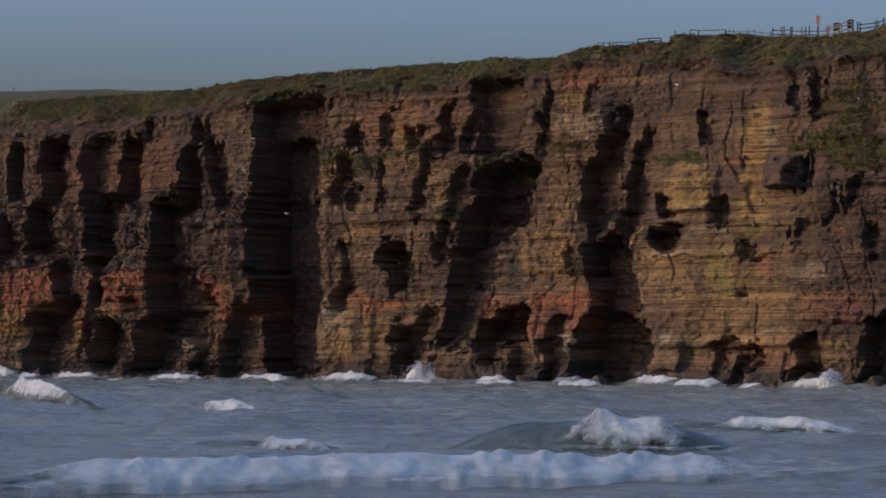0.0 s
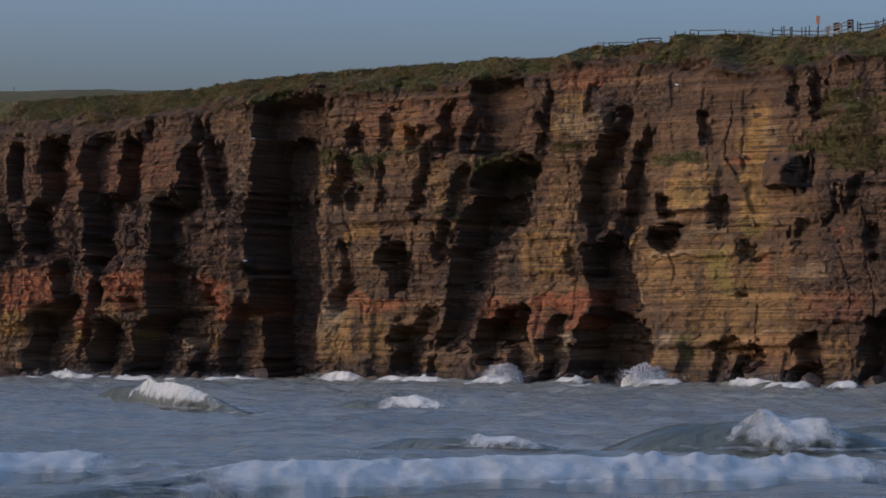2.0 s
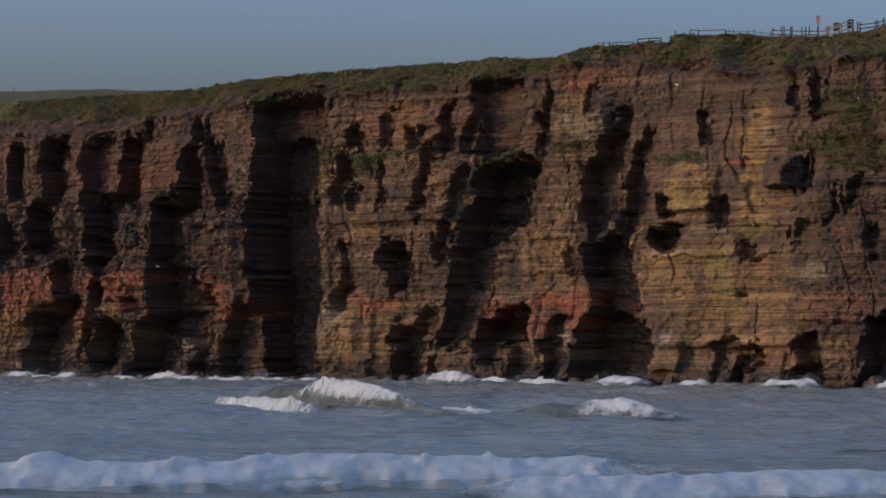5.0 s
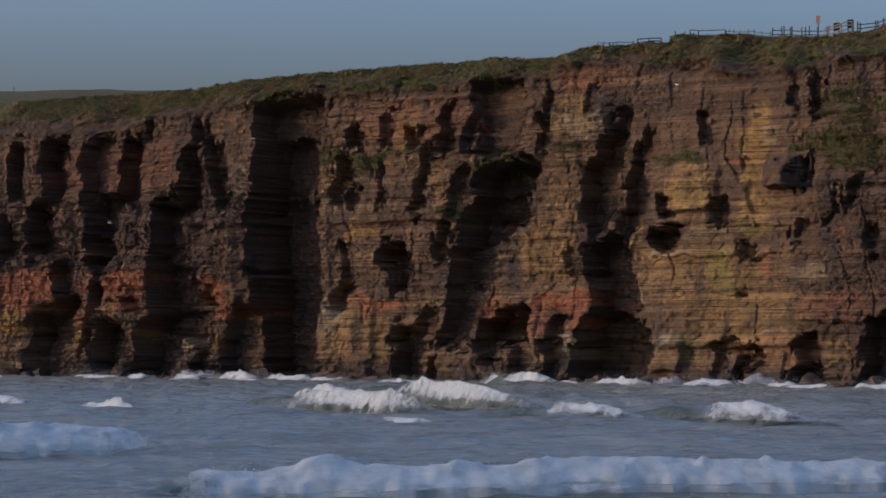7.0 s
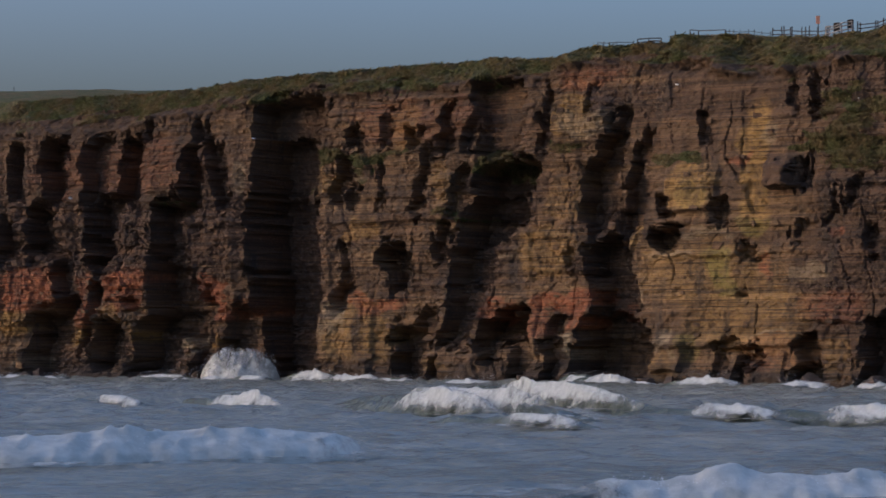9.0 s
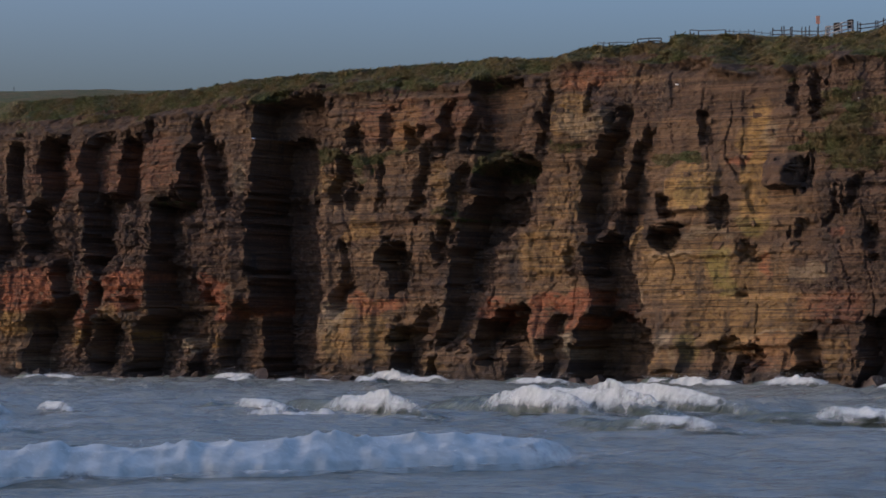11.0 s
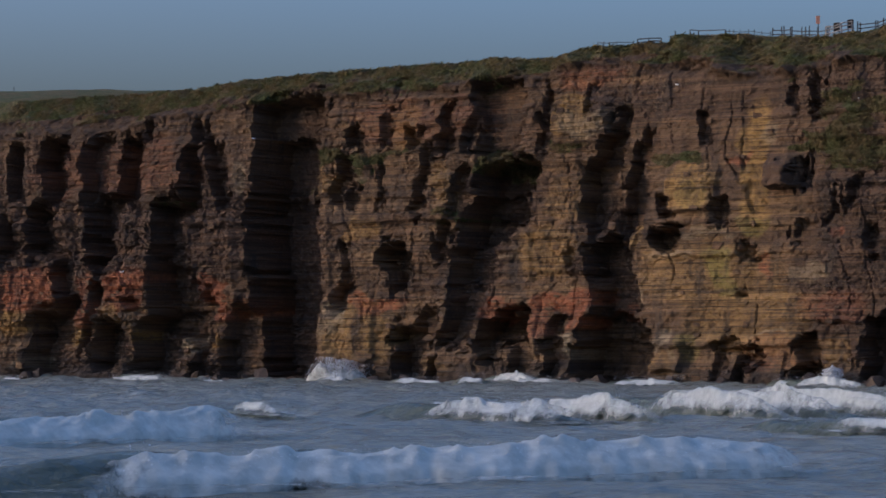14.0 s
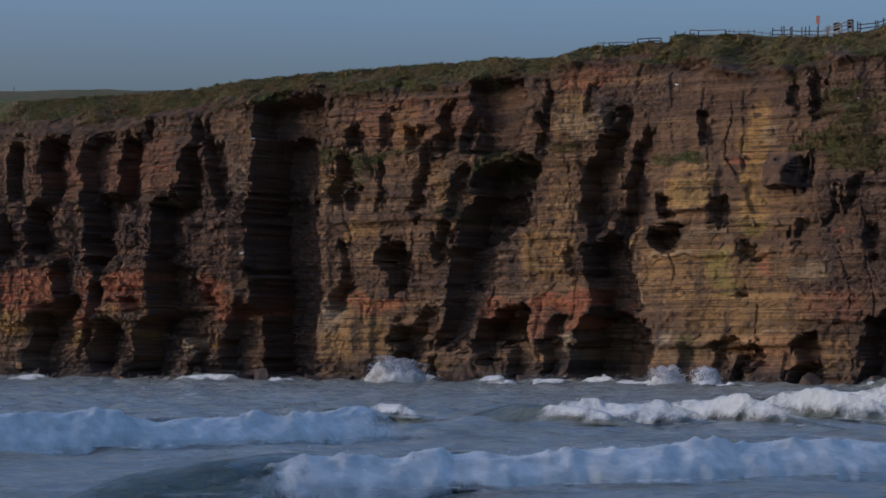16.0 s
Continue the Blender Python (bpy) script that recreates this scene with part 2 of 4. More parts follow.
hollow(23.0, -68.1, -64.7, 29.6, -67.6, -64.9, 2.7)
hollow(22.8, -61.8, -57.9, 29.4, -62.0, -57.0, 3.8)
hollow(22.4, -55.6, -51.8, 29.4, -54.7, -50.9, 3.0)
hollow(22.2, -49.8, -45.2, 29.2, -49.1, -45.5, 3.5)
hollow(21.0, -39.9, -35.5, 28.0, -38.2, -36.2, 3.4)
hollow(21.1, -33.8, -30.9, 28.1, -35.7, -33.4, 2.3)
hollow(29.3, -45.5, -43.9, 31.8, -45.7, -43.7, 1.7)
hollow(28.9, -37.2, -35.4, 31.9, -38.0, -35.9, 1.8)
hollow(28.0, -28.4, -17.9, 32.9, -28.5, -17.2, 5.0)
hollow(21.2, -28.5, -18.9, 28.3, -28.1, -19.6, 7.6)
hollow(11.5, -28.1, -17.5, 21.5, -29.4, -18.7, 8.4)
hollow(0.3, -27.3, -16.5, 11.8, -28.0, -17.2, 8.6)
hollow(15.7, -63.9, -58.8, 21.1, -63.8, -59.0, 3.9)
hollow(14.1, -53.6, -49.6, 22.2, -55.1, -48.5, 4.9)
hollow(15.4, -68.8, -65.5, 19.4, -69.1, -65.8, 2.6)
hollow(14.6, -43.4, -38.0, 21.1, -43.5, -38.2, 4.1)
hollow(9.6, -59.3, -55.6, 15.3, -60.3, -56.3, 3.1)
hollow(5.1, -62.6, -56.0, 10.0, -58.4, -54.7, 4.9)
hollow(1.2, -63.3, -56.8, 8.2, -63.2, -58.1, 4.8)
hollow(8.8, -52.7, -51.4, 12.0, -53.2, -50.1, 2.5)
hollow(3.5, -54.6, -53.1, 8.9, -52.7, -51.4, 1.3)
hollow(2.3, -52.0, -47.0, 6.8, -51.9, -46.7, 3.9)
hollow(8.5, -47.3, -45.2, 9.9, -47.4, -45.3, 1.5)
hollow(7.8, -43.2, -35.8, 13.9, -43.9, -36.2, 5.7)
hollow(5.6, -45.3, -36.1, 8.0, -44.7, -35.9, 6.7)
hollow(0.3, -45.5, -38.8, 5.9, -45.4, -37.9, 5.5)
hollow(4.9, -36.4, -32.9, 10.4, -35.4, -33.2, 2.7)
hollow(0.3, -35.8, -33.1, 5.2, -35.6, -33.2, 2.2)
hollow(0.4, -31.3, -27.3, 8.0, -31.3, -27.7, 3.1)
hollow(-0.0, -62.2, -57.7, 2.2, -61.9, -56.9, 3.8)
hollow(27.0, -14.1, -12.1, 29.1, -14.2, -12.1, 1.8)
hollow(26.7, -9.6, -8.5, 30.4, -9.4, -8.3, 1.1)
hollow(26.5, -6.0, -3.9, 29.3, -6.1, -4.4, 1.8)
hollow(26.3, -2.5, 0.1, 31.2, -1.0, 0.1, 2.1)
hollow(26.4, 0.9, 3.0, 30.4, 2.2, 3.7, 1.8)
hollow(26.1, 3.1, 9.3, 33.2, 2.2, 8.7, 3.0)
hollow(23.1, -16.4, -13.5, 25.9, -15.6, -13.6, 2.3)
hollow(20.8, -16.7, -14.8, 23.3, -16.7, -14.3, 2.0)
hollow(21.0, -14.2, -12.9, 23.1, -13.8, -12.1, 1.5)
hollow(20.6, -10.0, -9.0, 24.9, -10.1, -9.1, 1.0)
hollow(23.2, -4.1, -3.2, 25.9, -4.0, -2.4, 1.4)
hollow(19.3, -5.6, -3.3, 23.5, -4.8, -3.4, 1.9)
hollow(22.4, 0.2, 2.4, 24.4, 1.2, 2.8, 1.8)
hollow(18.9, -0.5, 1.7, 22.7, 0.2, 2.2, 1.8)
hollow(20.7, 2.6, 10.3, 24.3, 3.5, 11.5, 5.9)
hollow(17.9, 1.6, 10.8, 21.0, 2.3, 9.8, 6.7)
hollow(14.3, -2.1, -0.1, 17.6, -1.9, 0.4, 1.9)
hollow(14.9, 1.0, 6.4, 17.8, 1.5, 9.7, 6.0)
hollow(11.1, -0.1, 5.7, 15.1, 0.5, 6.4, 4.4)
hollow(7.4, 0.1, 4.6, 11.4, 0.7, 5.3, 3.5)
hollow(4.9, -1.1, 2.9, 7.6, 0.1, 4.2, 3.2)
hollow(13.6, -9.5, -4.3, 15.7, -9.7, -5.6, 3.9)
hollow(10.6, -7.7, -5.2, 13.8, -9.4, -4.6, 3.7)
hollow(11.3, -14.7, -13.5, 16.0, -15.1, -13.6, 1.3)
hollow(8.8, -15.9, -13.2, 11.6, -15.6, -13.1, 2.2)
hollow(4.9, -3.6, -1.4, 7.8, -3.3, -1.0, 1.9)
hollow(0.3, -6.1, -3.3, 6.1, -7.5, -2.8, 3.6)
hollow(0.4, -2.1, -0.5, 2.5, -2.2, -0.4, 1.6)
hollow(3.4, 0.8, 3.0, 4.7, 1.0, 3.2, 1.5)
hollow(4.9, 3.8, 10.9, 7.8, 6.8, 10.9, 5.3)
hollow(2.5, 4.2, 7.7, 5.1, 3.8, 8.0, 3.2)
hollow(0.5, 9.0, 11.1, 6.2, 8.6, 11.0, 2.0)
hollow(4.9, 12.9, 15.5, 7.2, 13.7, 15.6, 2.1)
hollow(0.5, 12.7, 14.9, 5.1, 12.5, 15.1, 2.1)
hollow(4.9, 16.7, 25.5, 7.5, 16.9, 24.3, 6.6)
hollow(0.2, 16.6, 25.3, 5.1, 16.7, 25.7, 7.2)
hollow(7.3, 18.2, 24.1, 11.3, 18.4, 23.2, 4.4)
hollow(11.1, 17.3, 23.3, 15.2, 17.3, 22.8, 4.5)
hollow(14.9, 17.2, 18.7, 18.6, 17.5, 18.6, 1.3)
hollow(14.8, 21.3, 22.6, 17.8, 21.2, 22.5, 1.2)
hollow(12.5, 15.4, 16.4, 15.0, 15.1, 16.2, 1.1)
hollow(25.9, 20.4, 22.0, 29.2, 21.0, 22.8, 1.6)
hollow(23.0, 17.0, 21.4, 26.2, 19.7, 21.8, 3.4)
hollow(17.8, 16.5, 21.2, 23.3, 16.9, 21.4, 3.6)
hollow(22.8, 23.0, 24.8, 26.5, 24.1, 25.4, 1.6)
hollow(17.3, 21.9, 24.7, 23.0, 22.8, 24.7, 2.3)
hollow(29.4, 17.3, 18.4, 31.7, 17.0, 18.3, 1.2)
hollow(25.5, 11.1, 12.8, 31.7, 11.3, 12.6, 1.5)
hollow(25.8, 31.3, 32.5, 28.2, 31.0, 32.5, 1.3)
hollow(17.3, 33.1, 35.3, 19.4, 33.2, 35.0, 1.8)
hollow(17.9, 26.7, 28.4, 19.8, 25.8, 27.4, 1.5)
hollow(14.6, 25.4, 29.1, 16.6, 24.8, 29.1, 3.3)
hollow(13.6, 35.7, 37.8, 14.8, 35.7, 37.6, 1.5)
hollow(12.7, 36.5, 38.2, 13.9, 36.6, 38.2, 1.5)
hollow(20.3, 41.9, 43.7, 23.1, 42.0, 43.7, 1.6)
hollow(15.1, 41.7, 42.9, 16.9, 42.0, 43.3, 1.2)
hollow(8.7, 35.4, 36.5, 9.6, 35.4, 36.5, 1.1)
hollow(3.7, 33.2, 38.5, 4.5, 33.1, 38.1, 1.5)
hollow(1.0, 33.6, 34.7, 3.0, 33.7, 34.8, 1.1)
hollow(2.0, 37.0, 38.9, 3.7, 36.3, 38.6, 1.9)
hollow(0.1, 35.5, 37.4, 1.8, 35.7, 37.3, 1.6)
hollow(2.0, 43.3, 46.1, 5.0, 42.6, 44.4, 2.3)
hollow(0.1, 42.1, 45.9, 2.2, 42.2, 45.9, 3.0)
hollow(-0.2, 49.4, 54.2, 5.5, 49.8, 54.1, 3.7)
hollow(5.2, 50.0, 54.1, 7.2, 50.2, 54.1, 3.2)
hollow(28.0, 43.8, 45.2, 31.9, 43.3, 44.7, 1.3)
hollow(28.4, 41.3, 42.1, 32.3, 41.2, 42.0, 0.9)
hollow(17.6, 46.0, 46.8, 20.2, 46.3, 47.2, 0.9)
hollow(18.4, 47.8, 49.1, 20.9, 48.0, 49.3, 1.2)
hollow(16.8, 44.6, 45.7, 17.7, 44.9, 46.0, 1.1)
hollow(13.8, 49.5, 51.5, 16.3, 49.7, 51.5, 1.7)
ledge(38.9, 42.3, 20.3, 23.2, 2.4)
ledge(27.3, 33.4, 18.3, 22.8, 0.7)
ledge(13.0, 20.5, 26.0, 31.0, 0.6)
ledge(-43.9, -36.3, 22.6, 28.6, 0.5)
ledge(26.5, 29.9, 1.6, 5.2, 0.9)
ledge(-17.5, -9.5, -1.0, 9.0, 0.7)
ledge(-17.0, 3.0, 18.2, 18.9, 0.6)
ledge(26.0, 44.5, 16.6, 17.3, 0.5)
ledge(26.0, 45.0, 13.6, 14.3, 0.5)
ledge(26.0, 43.0, 4.2, 4.9, 0.6)
ledge(-17.0, -6.0, 9.2, 10.0, 0.5)
ledge(5.0, 18.0, 12.0, 12.8, 0.4)
patch("ochre", 37.5, 22.3, 1.7, 6.3, 1, 0)
patch("ochre", 30.2, 20.8, 2.8, 2.6, 0.8, 0)
patch("pale", 17.4, 27.9, 3.7, 1.6, 0.75, 0)
patch("ochre", 15.2, 29.0, 2.8, 2.8, 0.7, 0)
patch("lichen", 34.0, 11.9, 1.7, 2.6, 0.9, -0.1)
patch("lichen", 37.5, 16.8, 1.9, 0.7, 0.7, 0)
patch("lichen", 30.8, 4.4, 1.2, 1.5, 0.6, 0)
patch("lichen", 30.9, 19.9, 1.7, 1.5, 0.35, 0)
patch("ochre", 37.5, 6.7, 7.0, 3.5, 0.55, 0)
patch("ochre", 32.2, 12.0, 8.5, 3.5, 0.45, 0)
patch("pale", 27.6, 4.0, 1.6, 1.1, 0.85, 0)
patch("pale", 40.2, 5.3, 1.9, 0.2, 0.8, 0)
patch("pale", 43.9, 12.0, 2.7, 1.1, 0.55, 0)
patch("pale", 39.5, 26.0, 1.0, 1.5, 0.5, 0)
patch("pale", 31.4, 15.8, 3.9, 0.5, 0.5, 0)
patch("pale", 28.8, 13.7, 3.0, 0.4, 0.5, 0)
patch("pale", -15.2, 7.1, 1.4, 2.3, 0.75, 0)
patch("ochre", -11.4, 6.0, 4.9, 4.2, 0.65, 0)
patch("pale", 16.0, 4.3, 0.6, 1.8, 1, 0.1)
patch("ochre", 12.3, 14.1, 4.3, 2.6, 0.6, -0.2)
patch("ochre", 14.2, 20.2, 2.6, 2.5, 0.4, 0)
patch("pale", -36.7, 4.5, 1.0, 1.1, 1, 0)
patch("ochre", -65.6, 6.8, 2.5, 1.8, 0.85, 0)
patch("pale", -64.1, 2.2, 1.7, 0.7, 0.8, 0)
patch("ochre", -55.1, 5.7, 1.2, 1.4, 0.9, 0.2)
patch("ochre", -45.7, 5.7, 0.8, 1.4, 0.9, 0)
patch("ochre", -47.8, 7.8, 2.9, 1.2, 0.6, 0)
patch("pale", -30.1, 24.0, 0.9, 1.8, 0.5, 0)
patch("ochre", -17.9, 23.6, 1.5, 2.0, 0.5, 0)
patch("ochre", -12.3, 17.3, 2.5, 1.3, 0.6, 0)
patch("ochre", -32.2, 5.0, 0.9, 1.9, 0.8, 0)
patch("ochre", 24.0, 16.0, 1.2, 1.3, 0.7, 0)
patch("pale", 24.4, 9.4, 0.7, 1.2, 0.6, -0.2)
patch("ochre", -1.1, 1.6, 2.3, 1.1, 0.6, 0)
patch("ochre", 28.5, 1.7, 3.6, 1.1, 0.5, 0)
patch("ochre", 47.6, 2.7, 1.5, 2.2, 0.5, 0)
patch("pale", 8.3, 13.9, 2.5, 0.2, 0.6, 0)
patch("pale", -12.9, 25.0, 0.8, 1.4, 0.5, 0)
patch("ochre", -6.3, 28.6, 1.9, 2.6, 0.4, 0)
patch("ochre", -1.3, 22.0, 1.7, 2.5, 0.4, 0)
patch("ochre", 43.3, 2.7, 3.7, 1.7, 0.35, 0)
patch("red", -64.1, 11.4, 4.6, 3.0, 1, 0)
patch("red", -54.8, 11.3, 1.4, 2.1, 1, 0)
patch("red", -47.6, 11.2, 3.3, 2.5, 1, 0)
patch("red", -53.4, 8.7, 1.0, 1.8, 0.8, 0.2)
patch("red", -33.5, 11.0, 2.2, 1.3, 1, 0)
patch("red", -31.6, 8.7, 1.1, 1.7, 0.9, 0)
patch("red", -28.6, 9.0, 1.7, 1.7, 0.6, 0)
patch("red", -9.9, 9.0, 4.7, 1.0, 0.8, 0)
patch("red", 14.6, 8.8, 4.2, 1.1, 1, 0)
patch("red", 17.2, 7.7, 1.1, 1.6, 1, 0.2)
patch("red", 6.7, 8.7, 1.9, 1.6, 0.8, 0)
patch("red", 11.9, 6.7, 2.0, 1.6, 0.7, 0)
patch("red", 21.6, 7.7, 2.4, 0.9, 0.5, 0)
patch("red", 46.8, 8.0, 3.7, 1.7, 0.35, 0)
patch("red", 38.7, 12.5, 0.5, 2.0, 0.7, 0)
patch("red", 46.3, 15.4, 0.7, 1.0, 0.7, 0)
patch("red", 35.7, 23.7, 2.1, 0.3, 0.7, 0)
patch("red", -50.0, 25.9, 13.9, 3.2, 0.25, 0)
patch("red", -4.8, 29.8, 9.3, 2.6, 0.25, 0)
patch("red", 17.9, 33.5, 4.2, 1.5, 0.4, 0)
patch("red", 40.7, 3.5, 5.0, 1.7, 0.25, 0)
patch("green", -22.0, 24.7, 2.3, 3.3, 1, -0.1)
patch("green", -20.9, 19.7, 1.6, 0.9, 0.8, 0)
patch("green", -12.4, 26.0, 3.2, 0.5, 0.8, 0)
patch("green", -17.2, 26.4, 1.9, 1.1, 0.7, 0)
patch("green", -8.3, 26.1, 2.3, 0.4, 0.8, 0)
patch("green", 5.3, 24.4, 2.7, 1.8, 0.75, 0)
patch("green", 9.7, 23.1, 1.5, 1.9, 0.5, 0)
patch("green", 28.5, 23.9, 3.3, 0.8, 1, 0)
patch("green", 15.4, 25.4, 3.3, 0.6, 0.6, 0)
patch("green", 46.4, 25.1, 3.7, 1.3, 0.85, 0)
patch("green", 49.4, 26.8, 1.9, 1.7, 0.8, -0.3)
patch("green", 43.3, 25.5, 1.0, 0.6, 1, 0)
patch("green", 47.7, 22.5, 3.7, 0.8, 0.6, 0)
patch("green", -0.4, 18.6, 3.3, 0.4, 0.6, 0)
patch("green", -41.5, 21.1, 3.0, 0.6, 0.5, 0)
patch("green", -12.3, 24.3, 1.6, 1.3, 0.5, 0)
patch("green", 46.3, 28.5, 1.9, 1.1, 0.5, 0)
# dark brown rock; those over the gully, caves and hollows are painted shade
patch("umber_and_shade", -50.3, 16.8, 25.9, 8.0, 0.8, 0)
patch("umber_and_shade", -23.2, 16.2, 6.0, 17.2, 0.95, 0)
patch("umber_and_shade", 6.2, 20.8, 5.3, 3.9, 0.8, 0)
patch("umber_and_shade", 3.6, 12.4, 3.3, 5.6, 0.8, 0)
patch("umber_and_shade", 20.0, 14.6, 3.6, 5.4, 0.85, 0)
patch("umber_and_shade", 49.6, 7.2, 3.6, 7.3, 0.6, 0)
patch("umber_and_shade", 26.9, 15.7, 2.7, 1.1, 0.7, 0)
patch("umber_and_shade", 40.5, 22.2, 2.0, 1.5, 0.9, 0)
patch("umber_and_shade", 34.8, 31.2, 19.6, 1.3, 0.4, 0)
patch("umber_and_shade", 21.6, 8.5, 3.6, 3.0, 0.8, 0)
patch("umber_and_shade", -2.4, 12.5, 3.0, 3.2, 0.5, 0)
patch("umber_and_shade", -37.0, 5.0, 8.7, 4.7, 0.6, 0)
patch("umber_and_shade", -57.7, 3.7, 5.7, 4.2, 0.5, 0)
patch("umber_and_shade", 6.5, 29.8, 4.4, 3.8, 0.6, 0)
# darkens the whole left face further, hollows and pilasters alike
patch("umber_and_shade", -51.0, 26.0, 26.0, 5.0, 0.85, 0)
patch("umber_and_shade", -50.0, 17.5, 27.0, 5.0, 1, 0)
patch("umber_and_shade", -3.0, 27.0, 16.0, 6.0, 0.3, 0)
patch("umber_and_shade", 33.0, 30.2, 21.0, 2.6, 0.7, 0)
patch("umber_and_shade", 49.5, 13.0, 6.5, 14.0, 0.85, 0)
patch("ochre", 37.5, 22.5, 1.9, 6.5, 1, 0)
patch("umber_and_shade", 46.0, 31.5, 9.0, 3.5, 0.8, 0)
patch("umber_and_shade", 17.0, 32.0, 5.0, 2.5, 0.5, 0)
patch("umber_and_shade", 50.0, 20.0, 5.5, 9.0, 0.5, 0)
patch("green", 51.2, 28.0, 1.8, 0.9, 1, 0)
patch("green", 49.4, 26.9, 1.7, 0.9, 1, 0)
patch("green", 47.6, 26.0, 1.7, 0.9, 1, 0)
patch("green", 45.7, 25.1, 1.9, 0.9, 1, 0)
patch("green", 43.3, 24.3, 1.9, 0.6, 0.9, 0)
patch("green", 48.4, 29.8, 1.3, 0.7, 0.7, 0)
patch("green", 46.3, 28.7, 1.6, 0.7, 0.7, 0)
patch("green", 50.4, 23.9, 1.8, 0.8, 0.8, 0)
patch("green", 47.7, 23.5, 1.8, 0.7, 0.8, 0)


def carve_beds():
    """Beds, joints and loose blocks over the whole face."""
    dip = LIFT + 0.02 * AX + 0.6 * fbm(AX * 0.06, LIFT * 0.1, 41, 3) + 0.10 * fbm(AX * 0.6, LIFT * 0.4, 42, 2)
    left = 1 - step(-22, -12, AX)
    low = 1 - step(5, 11, LIFT)
    calm = 0.8 - 0.42 * step(20, 27, AX) * (1 - step(40, 46, AX)) - 0.25 * step(-17, -14, AX) * low
    calm = calm * (1 - 0.4 * (1 - step(-27, -24, AX)) * step(21.5, 23, LIFT))
    for scale, depth, seed in ((0.6, 0.55, 43), (1.7, 0.36, 44), (4.2, 0.18, 45)):                # ledges that come and go
        FACE[...] += 0.8 * depth * np.clip(2.4 * vnoise(dip * scale, AX * 0.03 * scale + 0.4 * vnoise(AX * 0.15, dip * 0.3, seed), seed), -1, 1) * (0.6 + 0.55 * vnoise(AX * 0.11, LIFT * 0.16, seed + 9)) * calm
    for wide, tall, depth, crack, seed in ((2.7, 3.8, 0.55, 0.0, 51), (1.2, 0.9, 0.55, 0.10, 61), (0.6, 0.36, 0.42, 0.08, 71), (0.36, 0.5, 0.26, 0.0, 81)):
        value, border = cells((AX + 0.35 * fbm(AX * 0.4, LIFT * 0.25, seed + 5, 2)) / wide, dip / tall, seed)
        FACE[...] += depth * (value - 0.5) * (0.6 + 0.45 * vnoise(AX * 0.13, LIFT * 0.13, seed + 3) + 0.35 * left) * calm
        FACE[...] -= crack * (1 - step(0.0, 0.10, border)) * calm
    ribs = vnoise(AX * 0.75 + 0.35 * vnoise(AX * 0.2, LIFT * 0.2, 7) + 0.05 * LIFT, LIFT * 0.05, 8)
    ribs = np.clip(ribs * 1.8, -1, 1)
    FACE[...] += (0.22 + 0.16 * left) * ribs * (1 - 0.4 * low) * calm
    split = np.abs(vnoise(AX * 0.5 + 0.05 * LIFT + 0.3 * fbm(AX * 0.7, LIFT * 0.25, 18, 2), LIFT * 0.07, 19))
    FACE[...] -= 0.4 * (1 - step(0.0, 0.09, split)) * step(-0.2, 0.4, vnoise(AX * 0.2, LIFT * 0.15, 20))     # upright joints
    FACE[...] += 0.45 * fbm(AX * 0.10, LIFT * 0.07, 9, 3) + 0.09 * fbm(AX * 1.6, LIFT * 2.2, 10, 3)
    FACE[...] += low * 0.45 * fbm(AX * 0.5, LIFT * 0.4, 15, 4) + 0.7 * (1 - step(0.5, 4, LIFT))      # rubble towards the foot
    FACE[...] *= 1 - 0.3 * np.clip(HOLE / 2, 0, 1)             # smoother inside the hollows
    FACE[...] -= HOLE


carve_beds()
FACE -= 0.07 * np.clip(LIFT, 0, 40)
BROW_U = [-73.4, -50.3, -44.9, -32.6, -28.3, -19.2, -8.0, -0.3, 3.4, 10.8, 14.3, 21.3, 28.2, 34.8, 44.4, 51.6, 55.9]
BROW_V = [30.4, 29.5, 31.0, 31.5, 32.3, 32.2, 32.6, 32.4, 33.1, 32.7, 33.8, 34.1, 32.4, 31.7, 31.9, 32.4, 32.3]
TURF_U = [-73.6, -50.5, -41.5, -32.7, -24.2, -19.3, -8.1, 3.4, 10.7, 14.3, 17.8, 28.1, 34.7, 39.3, 44.3, 51.6, 55.9]
TURF_V = [32.3, 32.6, 32.9, 33.0, 33.6, 34.1, 33.6, 34.1, 33.8, 35.2, 35.6, 35.0, 33.9, 32.8, 33.4, 31.6, 31.2]
BROW = np.interp(AX, BROW_U, BROW_V) + 0.35 * fbm(AX * 0.25, 0.5, 21, 3)
OVER = np.clip(LIFT - BROW, 0, None)
SOFT = step(0, 1.0, LIFT - BROW)
FACE = FACE * (1 - 0.45 * SOFT) - 1.3 * OVER + SOFT * ((0.8 + 0.5 * step(8, 16, AX)) * fbm(AX * 0.30 + 0.3 * LIFT, LIFT * 0.45, 22, 4) + 0.45 * np.abs(fbm(AX * 0.9, LIFT * 1.3, 23, 3)))
TURF = LIFT - np.interp(AX, TURF_U, TURF_V)
STRIPS = (1 + 0.6 * step(12, 20, AX)) * fbm(AX * 0.22 - 0.45 * LIFT, LIFT * 0.8, 24, 3)                  # turf slipping down in strips
TINT["green"] = np.maximum(TINT["green"], step(-0.9, 0.9, TURF + 1.1 * STRIPS) * 0.95)
TINT["umber_and_shade"] = np.maximum(TINT["umber_and_shade"], 0.85 * step(-1.5, 0.5, LIFT - BROW))
TINT["soil"] = 0.92 * step(-0.6, 0.9, LIFT - BROW)
